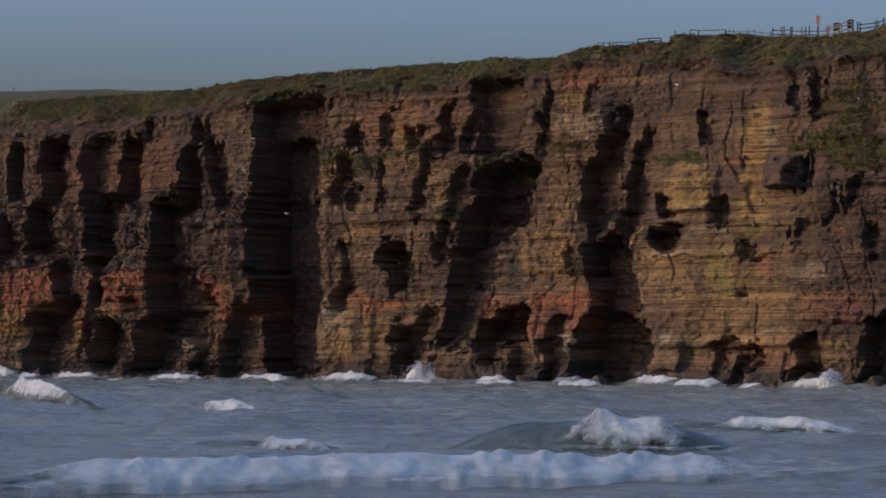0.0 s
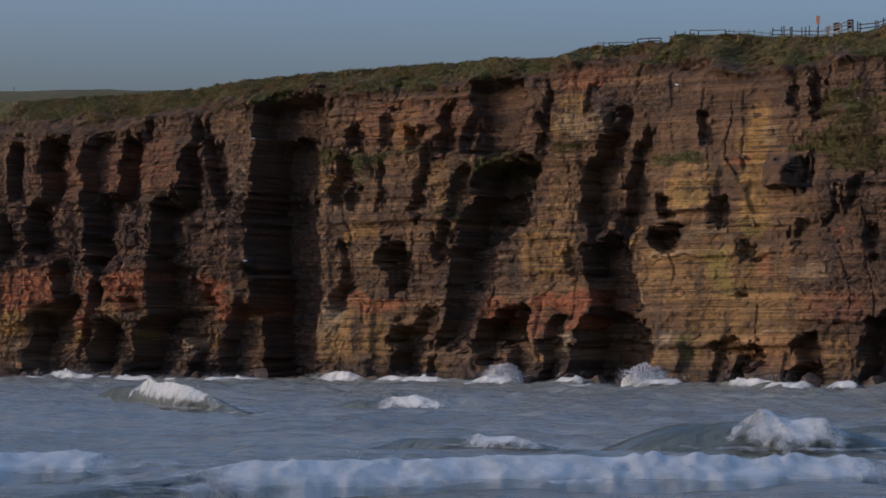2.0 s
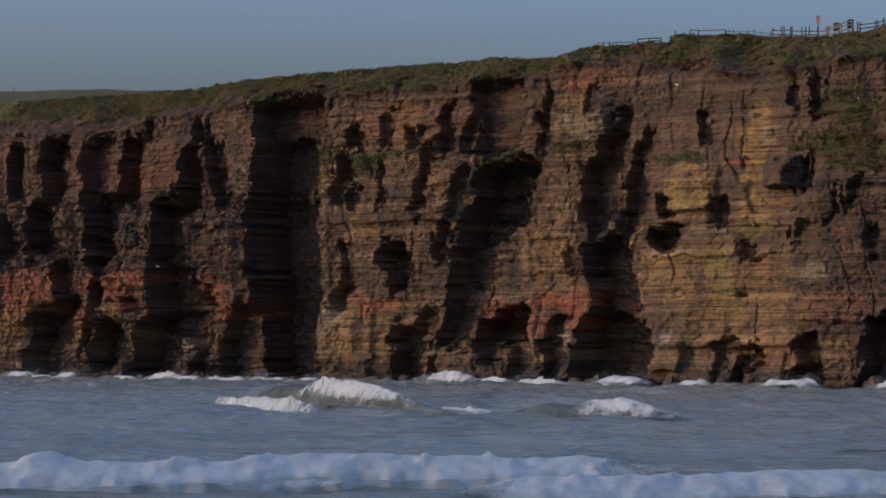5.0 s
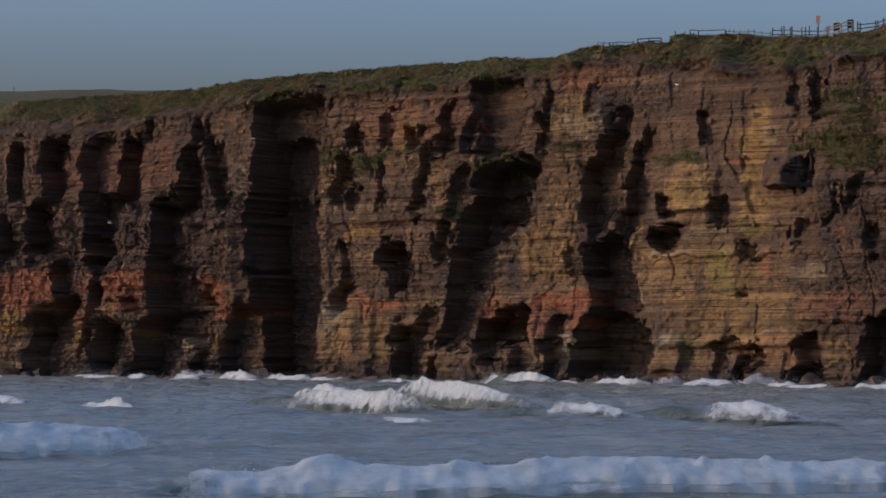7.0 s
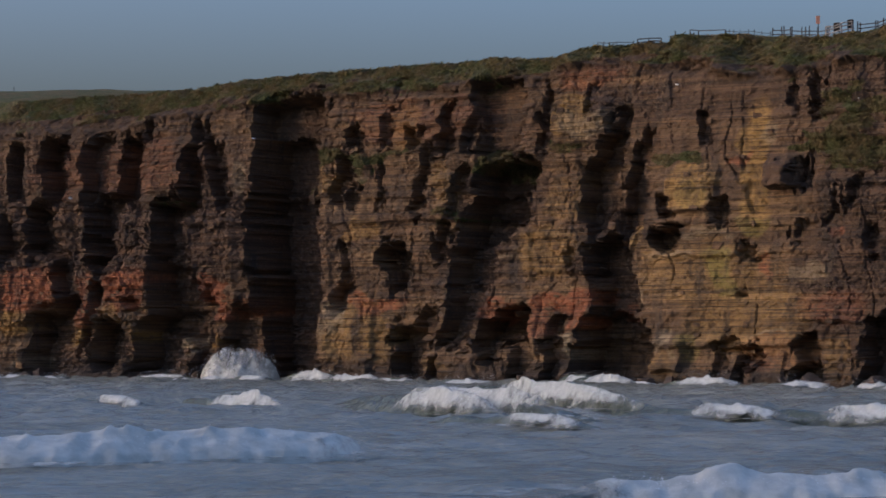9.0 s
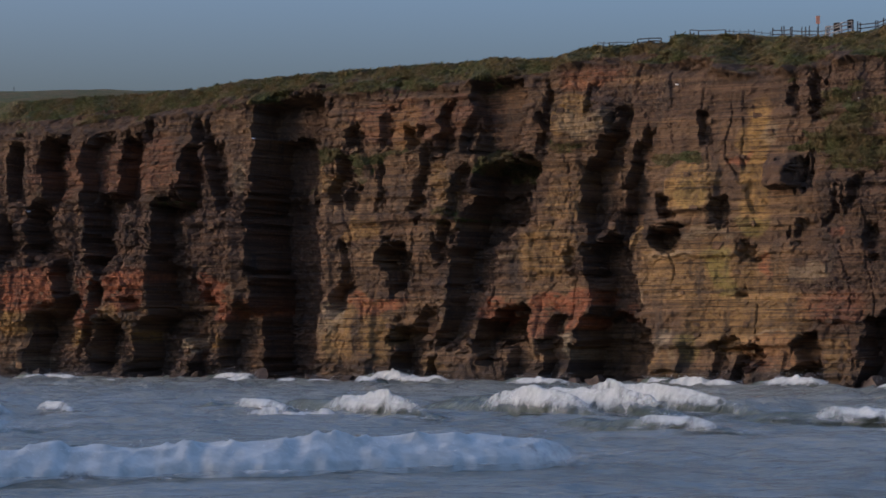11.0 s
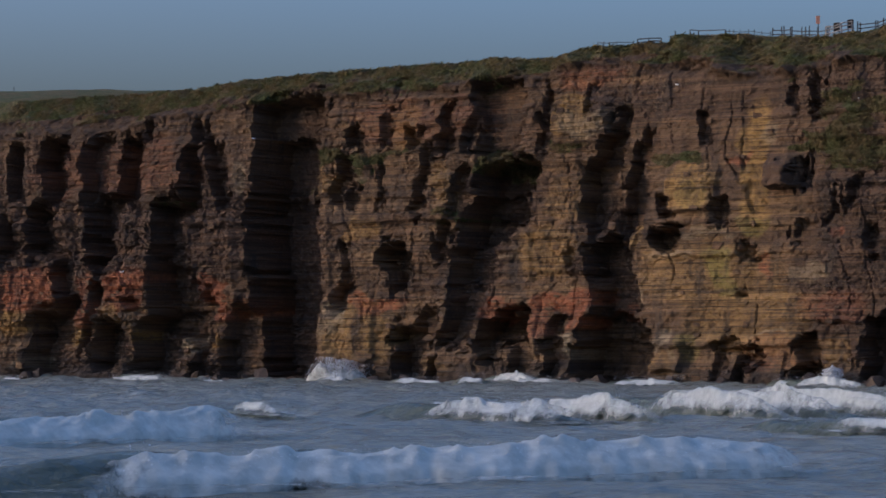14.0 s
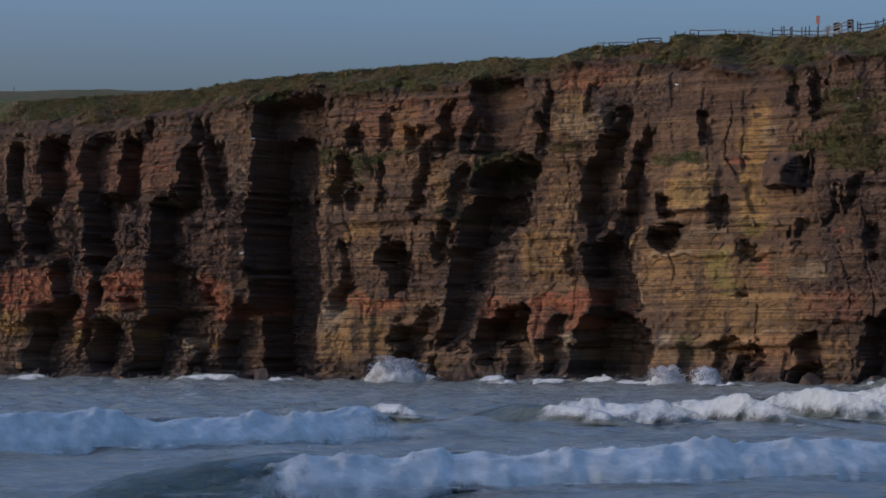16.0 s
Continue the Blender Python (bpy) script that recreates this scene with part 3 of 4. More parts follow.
WET = (1 - step(0.8, 3.2, LIFT + 0.8 * fbm(AX * 0.4, LIFT, 25, 3))) * 0.75
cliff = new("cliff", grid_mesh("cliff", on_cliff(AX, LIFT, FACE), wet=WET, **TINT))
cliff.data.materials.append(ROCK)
tagged(cliff, "weathered brown and ochre layered sandstone sea cliff with caves", "cliff", kind="structure")


def build_plateau():
    """The grassy land on top of the cliff, rising to a low hill inland."""
    u = np.concatenate([np.arange(-330, -86, 4.0), AX[-1][::2]])
    back = np.concatenate([np.arange(0, 12, 0.4), np.arange(12, 60, 2.0), np.arange(60, 420, 10.0)])
    B, U2 = np.meshgrid(back, u, indexing="ij")
    rim, d0 = np.interp(u, AX[-1], LIFT[-1]), np.interp(u, AX[-1], FACE[-1])
    z = rim[None, :] - 0.02 + 0.01 * np.clip(B, 0, 60) + 0.12 * fbm(U2 * 0.4, B * 0.4, 26, 3) * step(0, 1, B)
    P = on_cliff(U2, z, d0[None, :] - B)
    X, Y = P[..., 0], P[..., 1]
    P[..., 2] += 12.0 * step(350, 420, Y) * (1 - step(-46, -28, X)) * (1 + 0.04 * fbm(X * 0.05, Y * 0.02, 27, 3))
    ob = new("clifftop", grid_mesh("clifftop", P, smooth=True))
    ob.data.materials.append(GRASS)
    tagged(ob, "rough green and straw-coloured grassland on the clifftop", "grassland", kind="structure")


build_plateau()


# ---------- the sea ----------
def ripple_height(x, y, seed, steep=1.0):
    """Wind sea: short peaked crests running across the view, larger farther out."""
    w = x + 2.6 * fbm(x * 0.05, y * 0.05, seed, 2)
    q = y + 1.5 * fbm(x * 0.11, y * 0.08, seed + 7, 2)
    h = 0.30 * (1 - 2 * np.abs(vnoise(w * 0.060, q * 0.13 + 0.02 * x, seed + 1)) ** 0.8)
    h = h + 0.20 * (1 - 2 * np.abs(vnoise(w * 0.14, q * 0.30, seed + 2)) ** 0.8)
    h = h + 0.10 * (1 - 2 * np.abs(vnoise(w * 0.33, q * 0.7, seed + 4))) + 0.075 * fbm(w * 0.6, q * 1.2, seed + 3, 3)
    return h * steep * (0.75 + 1.15 * step(90, 230, y))


def water_sheet(name, x0, x1, near, far, seed, z, label):
    rows = near * (far / near) ** np.linspace(0, 1, 560)
    Y, A = np.meshgrid(rows, np.linspace(0, 1, 460), indexing="ij")
    X = x0 + (x1 - x0) * A
    ob = new(name, grid_mesh(name, np.stack([X, Y, z + ripple_height(X, Y, seed)], -1), smooth=True))
    ob.data.materials.append(WATER)
    tagged(ob, label, "sea water", kind="structure")
    return ob


def open_sea():
    me = poly_mesh("sea", [(-4000, -40, -0.95), (4000, -40, -0.95), (4000, 4000, -0.95), (-4000, 4000, -0.95)], [(0, 1, 2, 3)])
    ob = new("sea", me)
    ob.data.materials.append(WATER)
    tagged(ob, "grey-green open sea reaching to the horizon", "sea", kind="structure")


open_sea()
chop = water_sheet("chop", -125, 95, 46, 350, 100, -0.30, "choppy grey-green water with short wind waves")
cross_chop = water_sheet("cross_chop", -95, 100, 46, 350, 140, -0.34, "grey-green water with crossing wind ripples")


def shore():
    """Beach under the camera, and an unseen headland added to keep the low sun off the near water."""
    X, Y = np.meshgrid(np.linspace(-70, 120, 60), np.linspace(-60, 44, 40))
    z = -0.075 * (Y - 30) + 0.05 * fbm(X * 0.3, Y * 0.3, 61, 3)
    z = np.minimum(z, 2.6)
    beach = new("beach", grid_mesh("beach", np.stack([X, Y, z], -1), smooth=True))
    beach.data.materials.append(plain("damp_sand", (0.16, 0.125, 0.085), (0.25, 0.20, 0.14), 1.2, 0.6))
    tagged(beach, "damp brown sand beach", "beach", kind="structure")
    t = np.linspace(-260, 440, 180)[None, :]
    s = np.linspace(-1, 1, 25)[:, None]
    # crest height sets where the added ridge's shadow ends, near the cliff foot
    crest = 69.4 + 1.2 * fbm(t * 0.02, s * 0, 62, 3)
    z = crest * (1 - np.abs(s) ** 2.5) - 1 + 0.8 * fbm(t * 0.1, s * 3, 63, 2) * np.abs(s)
    cx = FOOT.x + SUN_FROM.x * 500 + t * ALONG.x
    cy = FOOT.y + SUN_FROM.y * 500 + t * ALONG.y
    P = np.stack([cx + s * 80 * OUT.x, cy + s * 80 * OUT.y, z], -1)
    head = new("headland", grid_mesh("headland", P, smooth=True))
    head.data.materials.append(GRASS)
    tagged(head, "unseen grassy headland added to shade the near water", "headland", kind="structure")


shore()


# ---------- breaking waves ----------
def foam_mesh(length, width, height, seed, bow=0.0, skew=0.0, taper=(0.06, 0.2), dense=0.98, rough=1.0):
    """White water tumbling down a wave's front: x along the crest, front towards -y, origin at the front toe's middle."""
    nx, ny = max(24, int(length / 0.14)), max(26, int(width / 0.09))
    a, b = np.meshgrid(np.linspace(0, 1, nx), np.linspace(0, 1, ny))
    x = (a - 0.5) * length
    end = step(0, taper[0], a) * (1 - step(1 - taper[1], 1, a))
    surge = 0.5 + 0.5 * np.clip(1.6 * fbm(x * 0.20, 0.3, seed + 2, 3), -1, 1)            # where the wave has just gone over, it stands highest
    along = b * (width + 1.5 * height)
    lump = 1 + rough * (0.09 * fbm(x * 0.5, along * 0.5, seed, 3) + 0.055 * fbm(x * 1.9, along * 1.9, seed + 1, 4))
    rise = np.sin(np.pi * np.clip(b * 0.5 / 0.42, 0, 1) * 0.5) ** 0.9
    fall = 1 - step(0.45, 1.0, b) * 0.95
    z = height * rise * fall * lump * (0.12 + 0.88 * end) * (0.84 + 0.30 * surge)
    z += 0.20 * height * np.clip(fbm(x * 1.4, b * 2, seed + 5, 4), 0, 1) ** 1.5 * np.exp(-((b - 0.43) / 0.10) ** 2) * end
    toe = 0.45 * fbm(x * 0.35, 0.2, seed + 3, 4)
    y = b * width + bow * (x / length * 2) ** 2 - skew * x + toe * width * 0.22 * (1 - b) + 0.16 * fbm(x * 1.9, b * 4, seed + 4, 2)
    ragged = b + 0.05 * fbm(x * 0.55, b * 1.5, seed + 6, 4)
    edge = step(-0.05, 0.10 if length > 17 else 0.34, ragged) * (1 - step(0.48, 0.95, b)) * step(0.0, 0.06 + taper[0], a) * (1 - step(0.95 - taper[1], 1, a)) * dense
    z = z - 0.05 - 0.5 * (1 - step(0, 0.14, b)) - 0.5 * step(0.75, 1, b)
    return grid_mesh("foam", np.stack([x, y, z], -1), smooth=True, foam=edge)


def swell_mesh(length, width, height, seed, bow=0.0, skew=0.0):
    """The unbroken back and face of the wave."""
    nx, ny = max(30, int(length / 0.35)), 56
    a, b = np.meshgrid(np.linspace(0, 1, nx), np.linspace(0, 1, ny))
    x = (a - 0.5) * length
    hump = step(0, 0.17, b) * (1 - step(0.19, 1, b))
    end = step(0, 0.30, a) * (1 - step(0.50, 0.95, a)) * (1 + 0.12 * fbm(x * 0.15, 0.7, seed + 3, 2))
    y = 0.3 + b * width + bow * (x / length * 2) ** 2 - skew * x + 0.5 * fbm(x * 0.2, b * 2, seed + 4, 2)
    z = height * hump * end * (1 + 0.14 * fbm(x * 0.25, b * 3, seed, 3)) + 0.10 * hump * end * fbm(x * 0.5, y * 1.1, seed + 1, 3) - 0.75 * (1 - hump * end)
    return grid_mesh("swell", np.stack([x, y, z - 0.1], -1), smooth=True)


def trail_mesh(length, width, seed, skew=0.0):
    """Spent foam left lying behind and before the wave in a lace of patches."""
    nx, ny = max(20, int(length / 0.5)), 30
    a, b = np.meshgrid(np.linspace(0, 1, nx), np.linspace(0, 1, ny))
    x, y = (a - 0.5) * length, (b - 0.2) * width
    y = y - skew * x + 0.6 * fbm(x * 0.15, b * 2, seed, 2)
    z = 0.10 + 0.10 * fbm(x * 0.3, y * 0.6, seed + 1, 3)
    edge = 0.55 * np.sin(np.pi * b) ** 0.6 * np.sin(np.pi * a) ** 0.5
    return grid_mesh("trail", np.stack([x, y, z], -1), smooth=True, foam=edge)


def fringe_mesh(length, width, height, seed, skew, taper):
    """Drops blown off the crest."""
    rng = np.random.default_rng(seed)
    n = int(length * 80)
    a = rng.uniform(taper[0], 1 - taper[1] * 0.8, n)
    x = (a - 0.5) * length
    gust = 0.5 + 0.5 * fbm(x * 0.35, 0.2, seed, 3)
    z = height * (0.60 + 0.10 * rng.normal(0, 1, n) + 0.30 * rng.exponential(0.35, n) * np.clip(gust, 0.05, 1.4))
    y = 0.43 * width - skew * x + rng.normal(0, 0.18 * width, n)
    size = rng.uniform(0.004, 0.014, n)
    c = np.stack([x, y, z - 0.1], -1)
    spread = rng.normal(0, 1, (n, 4, 3)) * size[:, None, None] * np.array([1.5, 1.0, 0.9])
    base = (np.arange(n) * 4)[:, None, None]
    faces = np.array([[0, 1, 2], [0, 2, 3], [0, 3, 1], [1, 3, 2]])[None]
    return poly_mesh("fringe", (c[:, None, :] + spread).reshape(-1, 3), (base + faces).reshape(-1, 3), smooth=True)


def breaking_wave(length, height, seed, bow=0.0, skew=0.0, width=0.0, swell=0.75, taper=(0.06, 0.2), shoulder=False, label="white breaking wave with tumbling foam on grey-green water"):
    wave = new("breaking_wave")
    tagged(wave, label, "wave", "breaking waves")
    width = width or 2.0 * height + 1.2
    if length < 17:
        taper = (max(taper[0], 0.3), max(taper[1], 0.42))
    if swell:
        part("swell", swell_mesh(length * 1.15 + 12, width * 3.6, height * swell * (0.85 if length > 17 else 0.62), seed + 40, bow, skew), SWELL, wave, "smooth grey-green back of the wave")
    part("foam", foam_mesh(length, width, height, seed, bow, skew, taper, 1.2 if length > 17 else 0.9 if length > 8 else 0.84), FOAM, wave)
    if shoulder:
        ahead = -(length / 2 - 2.0)
        part("shoulder", swell_mesh(17, width * 4.5, height * 0.62, seed + 50, 0.0, skew), SWELL, wave, "glassy green unbroken shoulder of the wave").location = (ahead, -skew * ahead, 0.1)
    tagged(part("fringe", fringe_mesh(length, width, height, seed + 80, skew, taper), SPRAY, wave, "fine spray torn from the crest"), kind="stuff")
    part("trail", trail_mesh(length * 1.1 + 3, width * 3.2 + 3, seed + 60, skew), FOAM, wave, "spent foam lying in lacy patches on the water")
    return wave


MOVING = []

front_wave = breaking_wave(28.4, 1.02, 207, skew=-0.285, swell=0.6, taper=(0.2, 0.15))
MOVING.append((front_wave, [(0, pose(-1.6, 77.7, 0)), (4, pose(9.0, 74.4, 0)), (6, pose(13.9, 72.7, -0.8)), (16, pose(16.8, 72.7, -2))]))
rush_wave = breaking_wave(26.3, 1.05, 214, skew=-0.275, swell=0.7, taper=(0.08, 0.15))
MOVING.append((rush_wave, [(0, pose(-33.6, 80.7, -0.2)), (2, pose(-22.4, 80.0, 0)), (3, pose(-16.1, 77.4, 0)), (4, pose(-11.0, 76.8, 0)), (6.3, pose(2.0, 74.4, 0)), (7.5, pose(5.7, 73.3, 0)), (8.5, pose(12.2, 72.2, -0.1)), (9.2, pose(17.4, 71.6, -0.2)), (12, pose(28.6, 70.6, -1.5)), (16, pose(31.9, 70.6, -2))]))
plunge_wave = breaking_wave(7.8, 1.79, 221, skew=0.268, swell=0.95, taper=(0.05, 0.35))
MOVING.append((plunge_wave, [(0, pose(8.2, 101.5, 0)), (1, pose(11.9, 101.0, 0)), (2, pose(15.0, 99.9, 0)), (3, pose(17.5, 98.4, 0)), (4, pose(19.6, 97.4, -0.3)), (6, pose(23.8, 96.9, -1.5)), (16, pose(30.6, 96.9, -2))]))
slope_wave = breaking_wave(8.9, 0.97, 228, skew=0.766, swell=0.6, taper=(0.2, 0.2))
MOVING.append((slope_wave, [(0, pose(17.4, 119.9, 0)), (2, pose(25.5, 114.2, 0)), (4, pose(32.6, 111.5, -1)), (16, pose(37.9, 111.5, -2))]))
cap_wave = breaking_wave(4.5, 0.67, 235, skew=0.705, swell=0.7, taper=(0.3, 0.3))
MOVING.append((cap_wave, [(0, pose(-6.4, 102.1, -0.1)), (1, pose(-1.8, 101.0, 0.05)), (2, pose(2.5, 101.0, 0.05)), (3, pose(6.7, 99.9, 0.1)), (4, pose(10.4, 98.4, -0.2)), (5, pose(13.7, 97.4, -1.2)), (16, pose(23.3, 97.4, -2))]))
runner_wave = breaking_wave(13.3, 2.07, 242, skew=2.542, swell=0.9, taper=(0.25, 0.3))
MOVING.append((runner_wave, [(0, pose(-30.1, 177.5, 0)), (1, pose(-24.1, 171.2, 0)), (2, pose(-18.9, 166.7, 0)), (3, pose(-14.2, 166.7, 0.1)), (4, pose(-10.1, 165.3, 0.1)), (6.3, pose(-1.1, 161.1, 0.2)), (7.5, pose(2.8, 157.2, 0.2)), (8.5, pose(6.5, 157.2, 0.2)), (9.2, pose(8.7, 157.2, 0.2)), (11.3, pose(14.3, 147.5, 0.2)), (12, pose(16.4, 145.3, 0.1)), (13, pose(20.2, 145.3, 0)), (14, pose(23.8, 143.1, 0)), (16, pose(30.3, 141.0, 0))]))
chaser_wave = breaking_wave(13.5, 2.02, 249, skew=1.916, swell=0.8, taper=(0.15, 0.2))
MOVING.append((chaser_wave, [(0, pose(-26.9, 177.5, -1.8)), (4.2, pose(-15.4, 165.3, -1.2)), (6.3, pose(-7.6, 159.8, -0.2)), (7.5, pose(-3.7, 148.6, 0)), (8.5, pose(0.2, 147.5, 0.1)), (9.2, pose(2.8, 147.5, 0.2)), (11.3, pose(9.5, 145.3, 0.2)), (12, pose(11.6, 143.1, 0.2)), (13, pose(15.3, 143.1, 0.1)), (14, pose(18.3, 143.1, 0.1)), (16, pose(25.0, 140.0, 0.1))]))
tail_wave = breaking_wave(9.4, 1.75, 256, skew=1.816, swell=0.8, taper=(0.2, 0.25))
MOVING.append((tail_wave, [(0, pose(-27.0, 168.2, -1.8)), (4.2, pose(-15.7, 165.3, -1.5)), (6.3, pose(-8.3, 174.3, -0.4)), (7.5, pose(-7.3, 159.8, -0.1)), (8.5, pose(-2.1, 148.6, 0)), (9.2, pose(1.0, 147.5, 0)), (11.3, pose(6.8, 145.3, 0.1)), (12, pose(9.3, 143.1, 0.1)), (13, pose(13.3, 143.1, 0.1)), (14, pose(16.2, 140.0, 0.1)), (16, pose(22.2, 137.0, 0.1))]))
mid_wave = breaking_wave(7.3, 1.27, 263, skew=1.040, swell=0.8, taper=(0.25, 0.25))
MOVING.append((mid_wave, [(0, pose(-14.9, 168.2, -0.6)), (2, pose(-1.9, 165.3, -0.25)), (3, pose(2.9, 154.6, 0)), (4, pose(6.5, 147.5, 0.05)), (6.3, pose(16.1, 140.0, 0.05)), (7.5, pose(19.1, 135.1, 0.05)), (8.5, pose(22.7, 133.2, 0)), (9.2, pose(24.8, 132.3, 0)), (11.3, pose(30.3, 129.6, -0.3)), (16, pose(41.3, 126.2, -1.5))]))
link_wave = breaking_wave(7.2, 1.11, 270, skew=0.839, swell=0.8, taper=(0.25, 0.25))
MOVING.append((link_wave, [(0, pose(-20.4, 165.3, -1.5)), (4.2, pose(-1.9, 154.6, -0.9)), (6.3, pose(6.9, 148.6, 0)), (7.5, pose(10.2, 140.0, 0.05)), (8.5, pose(14.1, 139.0, 0.05)), (9.2, pose(18.5, 139.0, 0.1)), (11.3, pose(23.9, 130.5, 0.1)), (16, pose(38.4, 126.2, -0.6))]))
apron_wave = breaking_wave(6.0, 1.14, 277, skew=1.280, swell=0.8, taper=(0.25, 0.25))
MOVING.append((apron_wave, [(0, pose(-25.0, 137.0, -2)), (6.3, pose(-4.4, 135.1, -1)), (7.5, pose(-0.3, 139.0, -0.2)), (8.5, pose(3.2, 130.5, 0)), (9.2, pose(6.1, 126.2, 0)), (11.3, pose(13.1, 121.4, 0.05)), (12, pose(16.0, 121.4, 0.05)), (13, pose(18.8, 119.9, 0.05)), (14, pose(21.9, 118.4, 0)), (16, pose(29.0, 117.0, -0.2))]))
roller_wave = breaking_wave(26.2, 1.43, 284, skew=-0.564, swell=0.7, taper=(0.08, 0.12), shoulder=True)
MOVING.append((roller_wave, [(0, pose(-49.6, 96.9, -0.5)), (4.2, pose(-35.5, 96.9, -0.3)), (6.3, pose(-27.4, 96.9, 0)), (7, pose(-24.1, 94.1, 0)), (7.5, pose(-21.2, 91.4, 0)), (8.5, pose(-17.2, 89.7, 0)), (9.2, pose(-13.8, 87.2, 0)), (11.3, pose(-5.8, 82.0, 0)), (12, pose(-3.9, 80.7, 0)), (13, pose(-1.4, 79.7, 0)), (14, pose(1.2, 78.7, 0)), (15, pose(3.9, 78.0, 0)), (16, pose(6.2, 77.1, 0))]))
second_wave = breaking_wave(19.1, 1.71, 291, skew=-1.000, swell=0.75, taper=(0.08, 0.15))
MOVING.append((second_wave, [(0, pose(-72.4, 118.4, -0.3)), (9.2, pose(-37.3, 117.0, 0)), (11.3, pose(-28.9, 114.2, 0)), (12, pose(-25.6, 111.5, 0)), (13, pose(-22.3, 109.0, 0)), (14, pose(-17.9, 106.6, 0)), (15, pose(-14.5, 106.6, 0)), (16, pose(-10.5, 105.4, 0))]))
third_wave = breaking_wave(9.0, 1.87, 298, skew=1.957, swell=0.85, taper=(0.2, 0.25))
MOVING.append((third_wave, [(0, pose(-51.9, 159.8, -1)), (8.5, pose(-15.9, 159.8, -0.6)), (9.2, pose(-12.8, 168.2, -0.3)), (11.3, pose(-2.9, 144.2, 0)), (12, pose(0.2, 141.0, 0)), (13, pose(5.2, 138.0, 0)), (14, pose(8.6, 137.0, 0)), (15, pose(12.5, 135.1, 0)), (16, pose(16.2, 134.1, 0))]))
fourth_wave = breaking_wave(12.1, 1.72, 305, skew=0.787, swell=0.8, taper=(0.2, 0.25))
MOVING.append((fourth_wave, [(0, pose(-53.4, 157.2, -2)), (9.2, pose(-18.2, 151.0, -1.5)), (11.3, pose(-7.5, 147.5, -0.7)), (12, pose(-3.5, 141.0, -0.2)), (13, pose(0.5, 138.0, 0)), (14, pose(3.5, 137.0, 0)), (15, pose(7.2, 135.1, 0)), (16, pose(10.2, 134.1, 0))]))
fifth_wave = breaking_wave(6.1, 1.14, 312, skew=1.409, swell=0.9, taper=(0.25, 0.3))
MOVING.append((fifth_wave, [(0, pose(-55.8, 162.5, -0.6)), (8.5, pose(-24.9, 168.2, -0.1)), (9.2, pose(-21.9, 168.2, -0.1)), (11.3, pose(-9.8, 149.8, 0)), (12, pose(-6.2, 145.3, 0)), (13, pose(-2.5, 143.1, 0)), (14, pose(1.0, 142.0, 0)), (15, pose(4.4, 139.0, 0)), (16, pose(7.6, 135.1, 0))]))
sixth_wave = breaking_wave(4.5, 0.97, 319, skew=1.508, swell=0.9, taper=(0.3, 0.3))
MOVING.append((sixth_wave, [(0, pose(-65.4, 159.8, -0.6)), (9.2, pose(-31.2, 157.2, -0.2)), (11.3, pose(-23.3, 151.0, 0)), (12, pose(-19.5, 147.5, 0)), (13, pose(-15.2, 145.3, 0.05)), (14, pose(-11.6, 147.5, 0.05)), (15, pose(-6.9, 139.0, 0.1)), (16, pose(-3.0, 141.0, 0.1))]))

# ---------- broken water along the cliff foot ----------
def surf_line(length, height, seed):
    """A low line of white water washing along the rocks."""
    surf = new("surf_line")
    tagged(surf, "low line of sunlit white surf along the cliff foot", "surf", "surf along the cliff foot")
    part("swell", swell_mesh(length * 1.3 + 3, height * 6 + 2, height * 0.7, seed + 9, 0.0, 0.0), SWELL, surf, "smooth grey-green back of the wave")
    part("foam", foam_mesh(length, 1.6 * height + 0.9, height, seed, 0.0, 0.0, (0.35, 0.4), 1.0, 1.2), FOAM, surf)
    tagged(part("fringe", fringe_mesh(length, 2.5, height * 1.5, seed + 5, 0.0, (0.2, 0.2)), SPRAY, surf, "fine spray over the surf"), kind="stuff")
    return surf


def surf_along_cliff():
    rng = random.Random(5)
    turn = math.degrees(math.atan2(ALONG.y, ALONG.x))
    u = -150.0
    k = 0
    while u < 52:
        length, height = rng.uniform(4, 11), rng.uniform(0.6, 1.5)
        out = rng.uniform(4.5, 14.0)
        speed = rng.uniform(4.2, 5.4)
        surf = surf_line(length, height, 400 + 11 * k)
        rows = []
        for t in (0, 4, 8, 12, 16):
            p = FOOT + ALONG * (u + speed * t) + OUT * (out - 0.06 * t)
            rows.append((t, pose(p.x, p.y, -0.05 + 0.28 * math.sin(k * 1.7 + t * 0.55), 0, 0, turn)))
        MOVING.append((surf, rows))
        u += length * rng.uniform(0.45, 0.85)
        k += 1


surf_along_cliff()


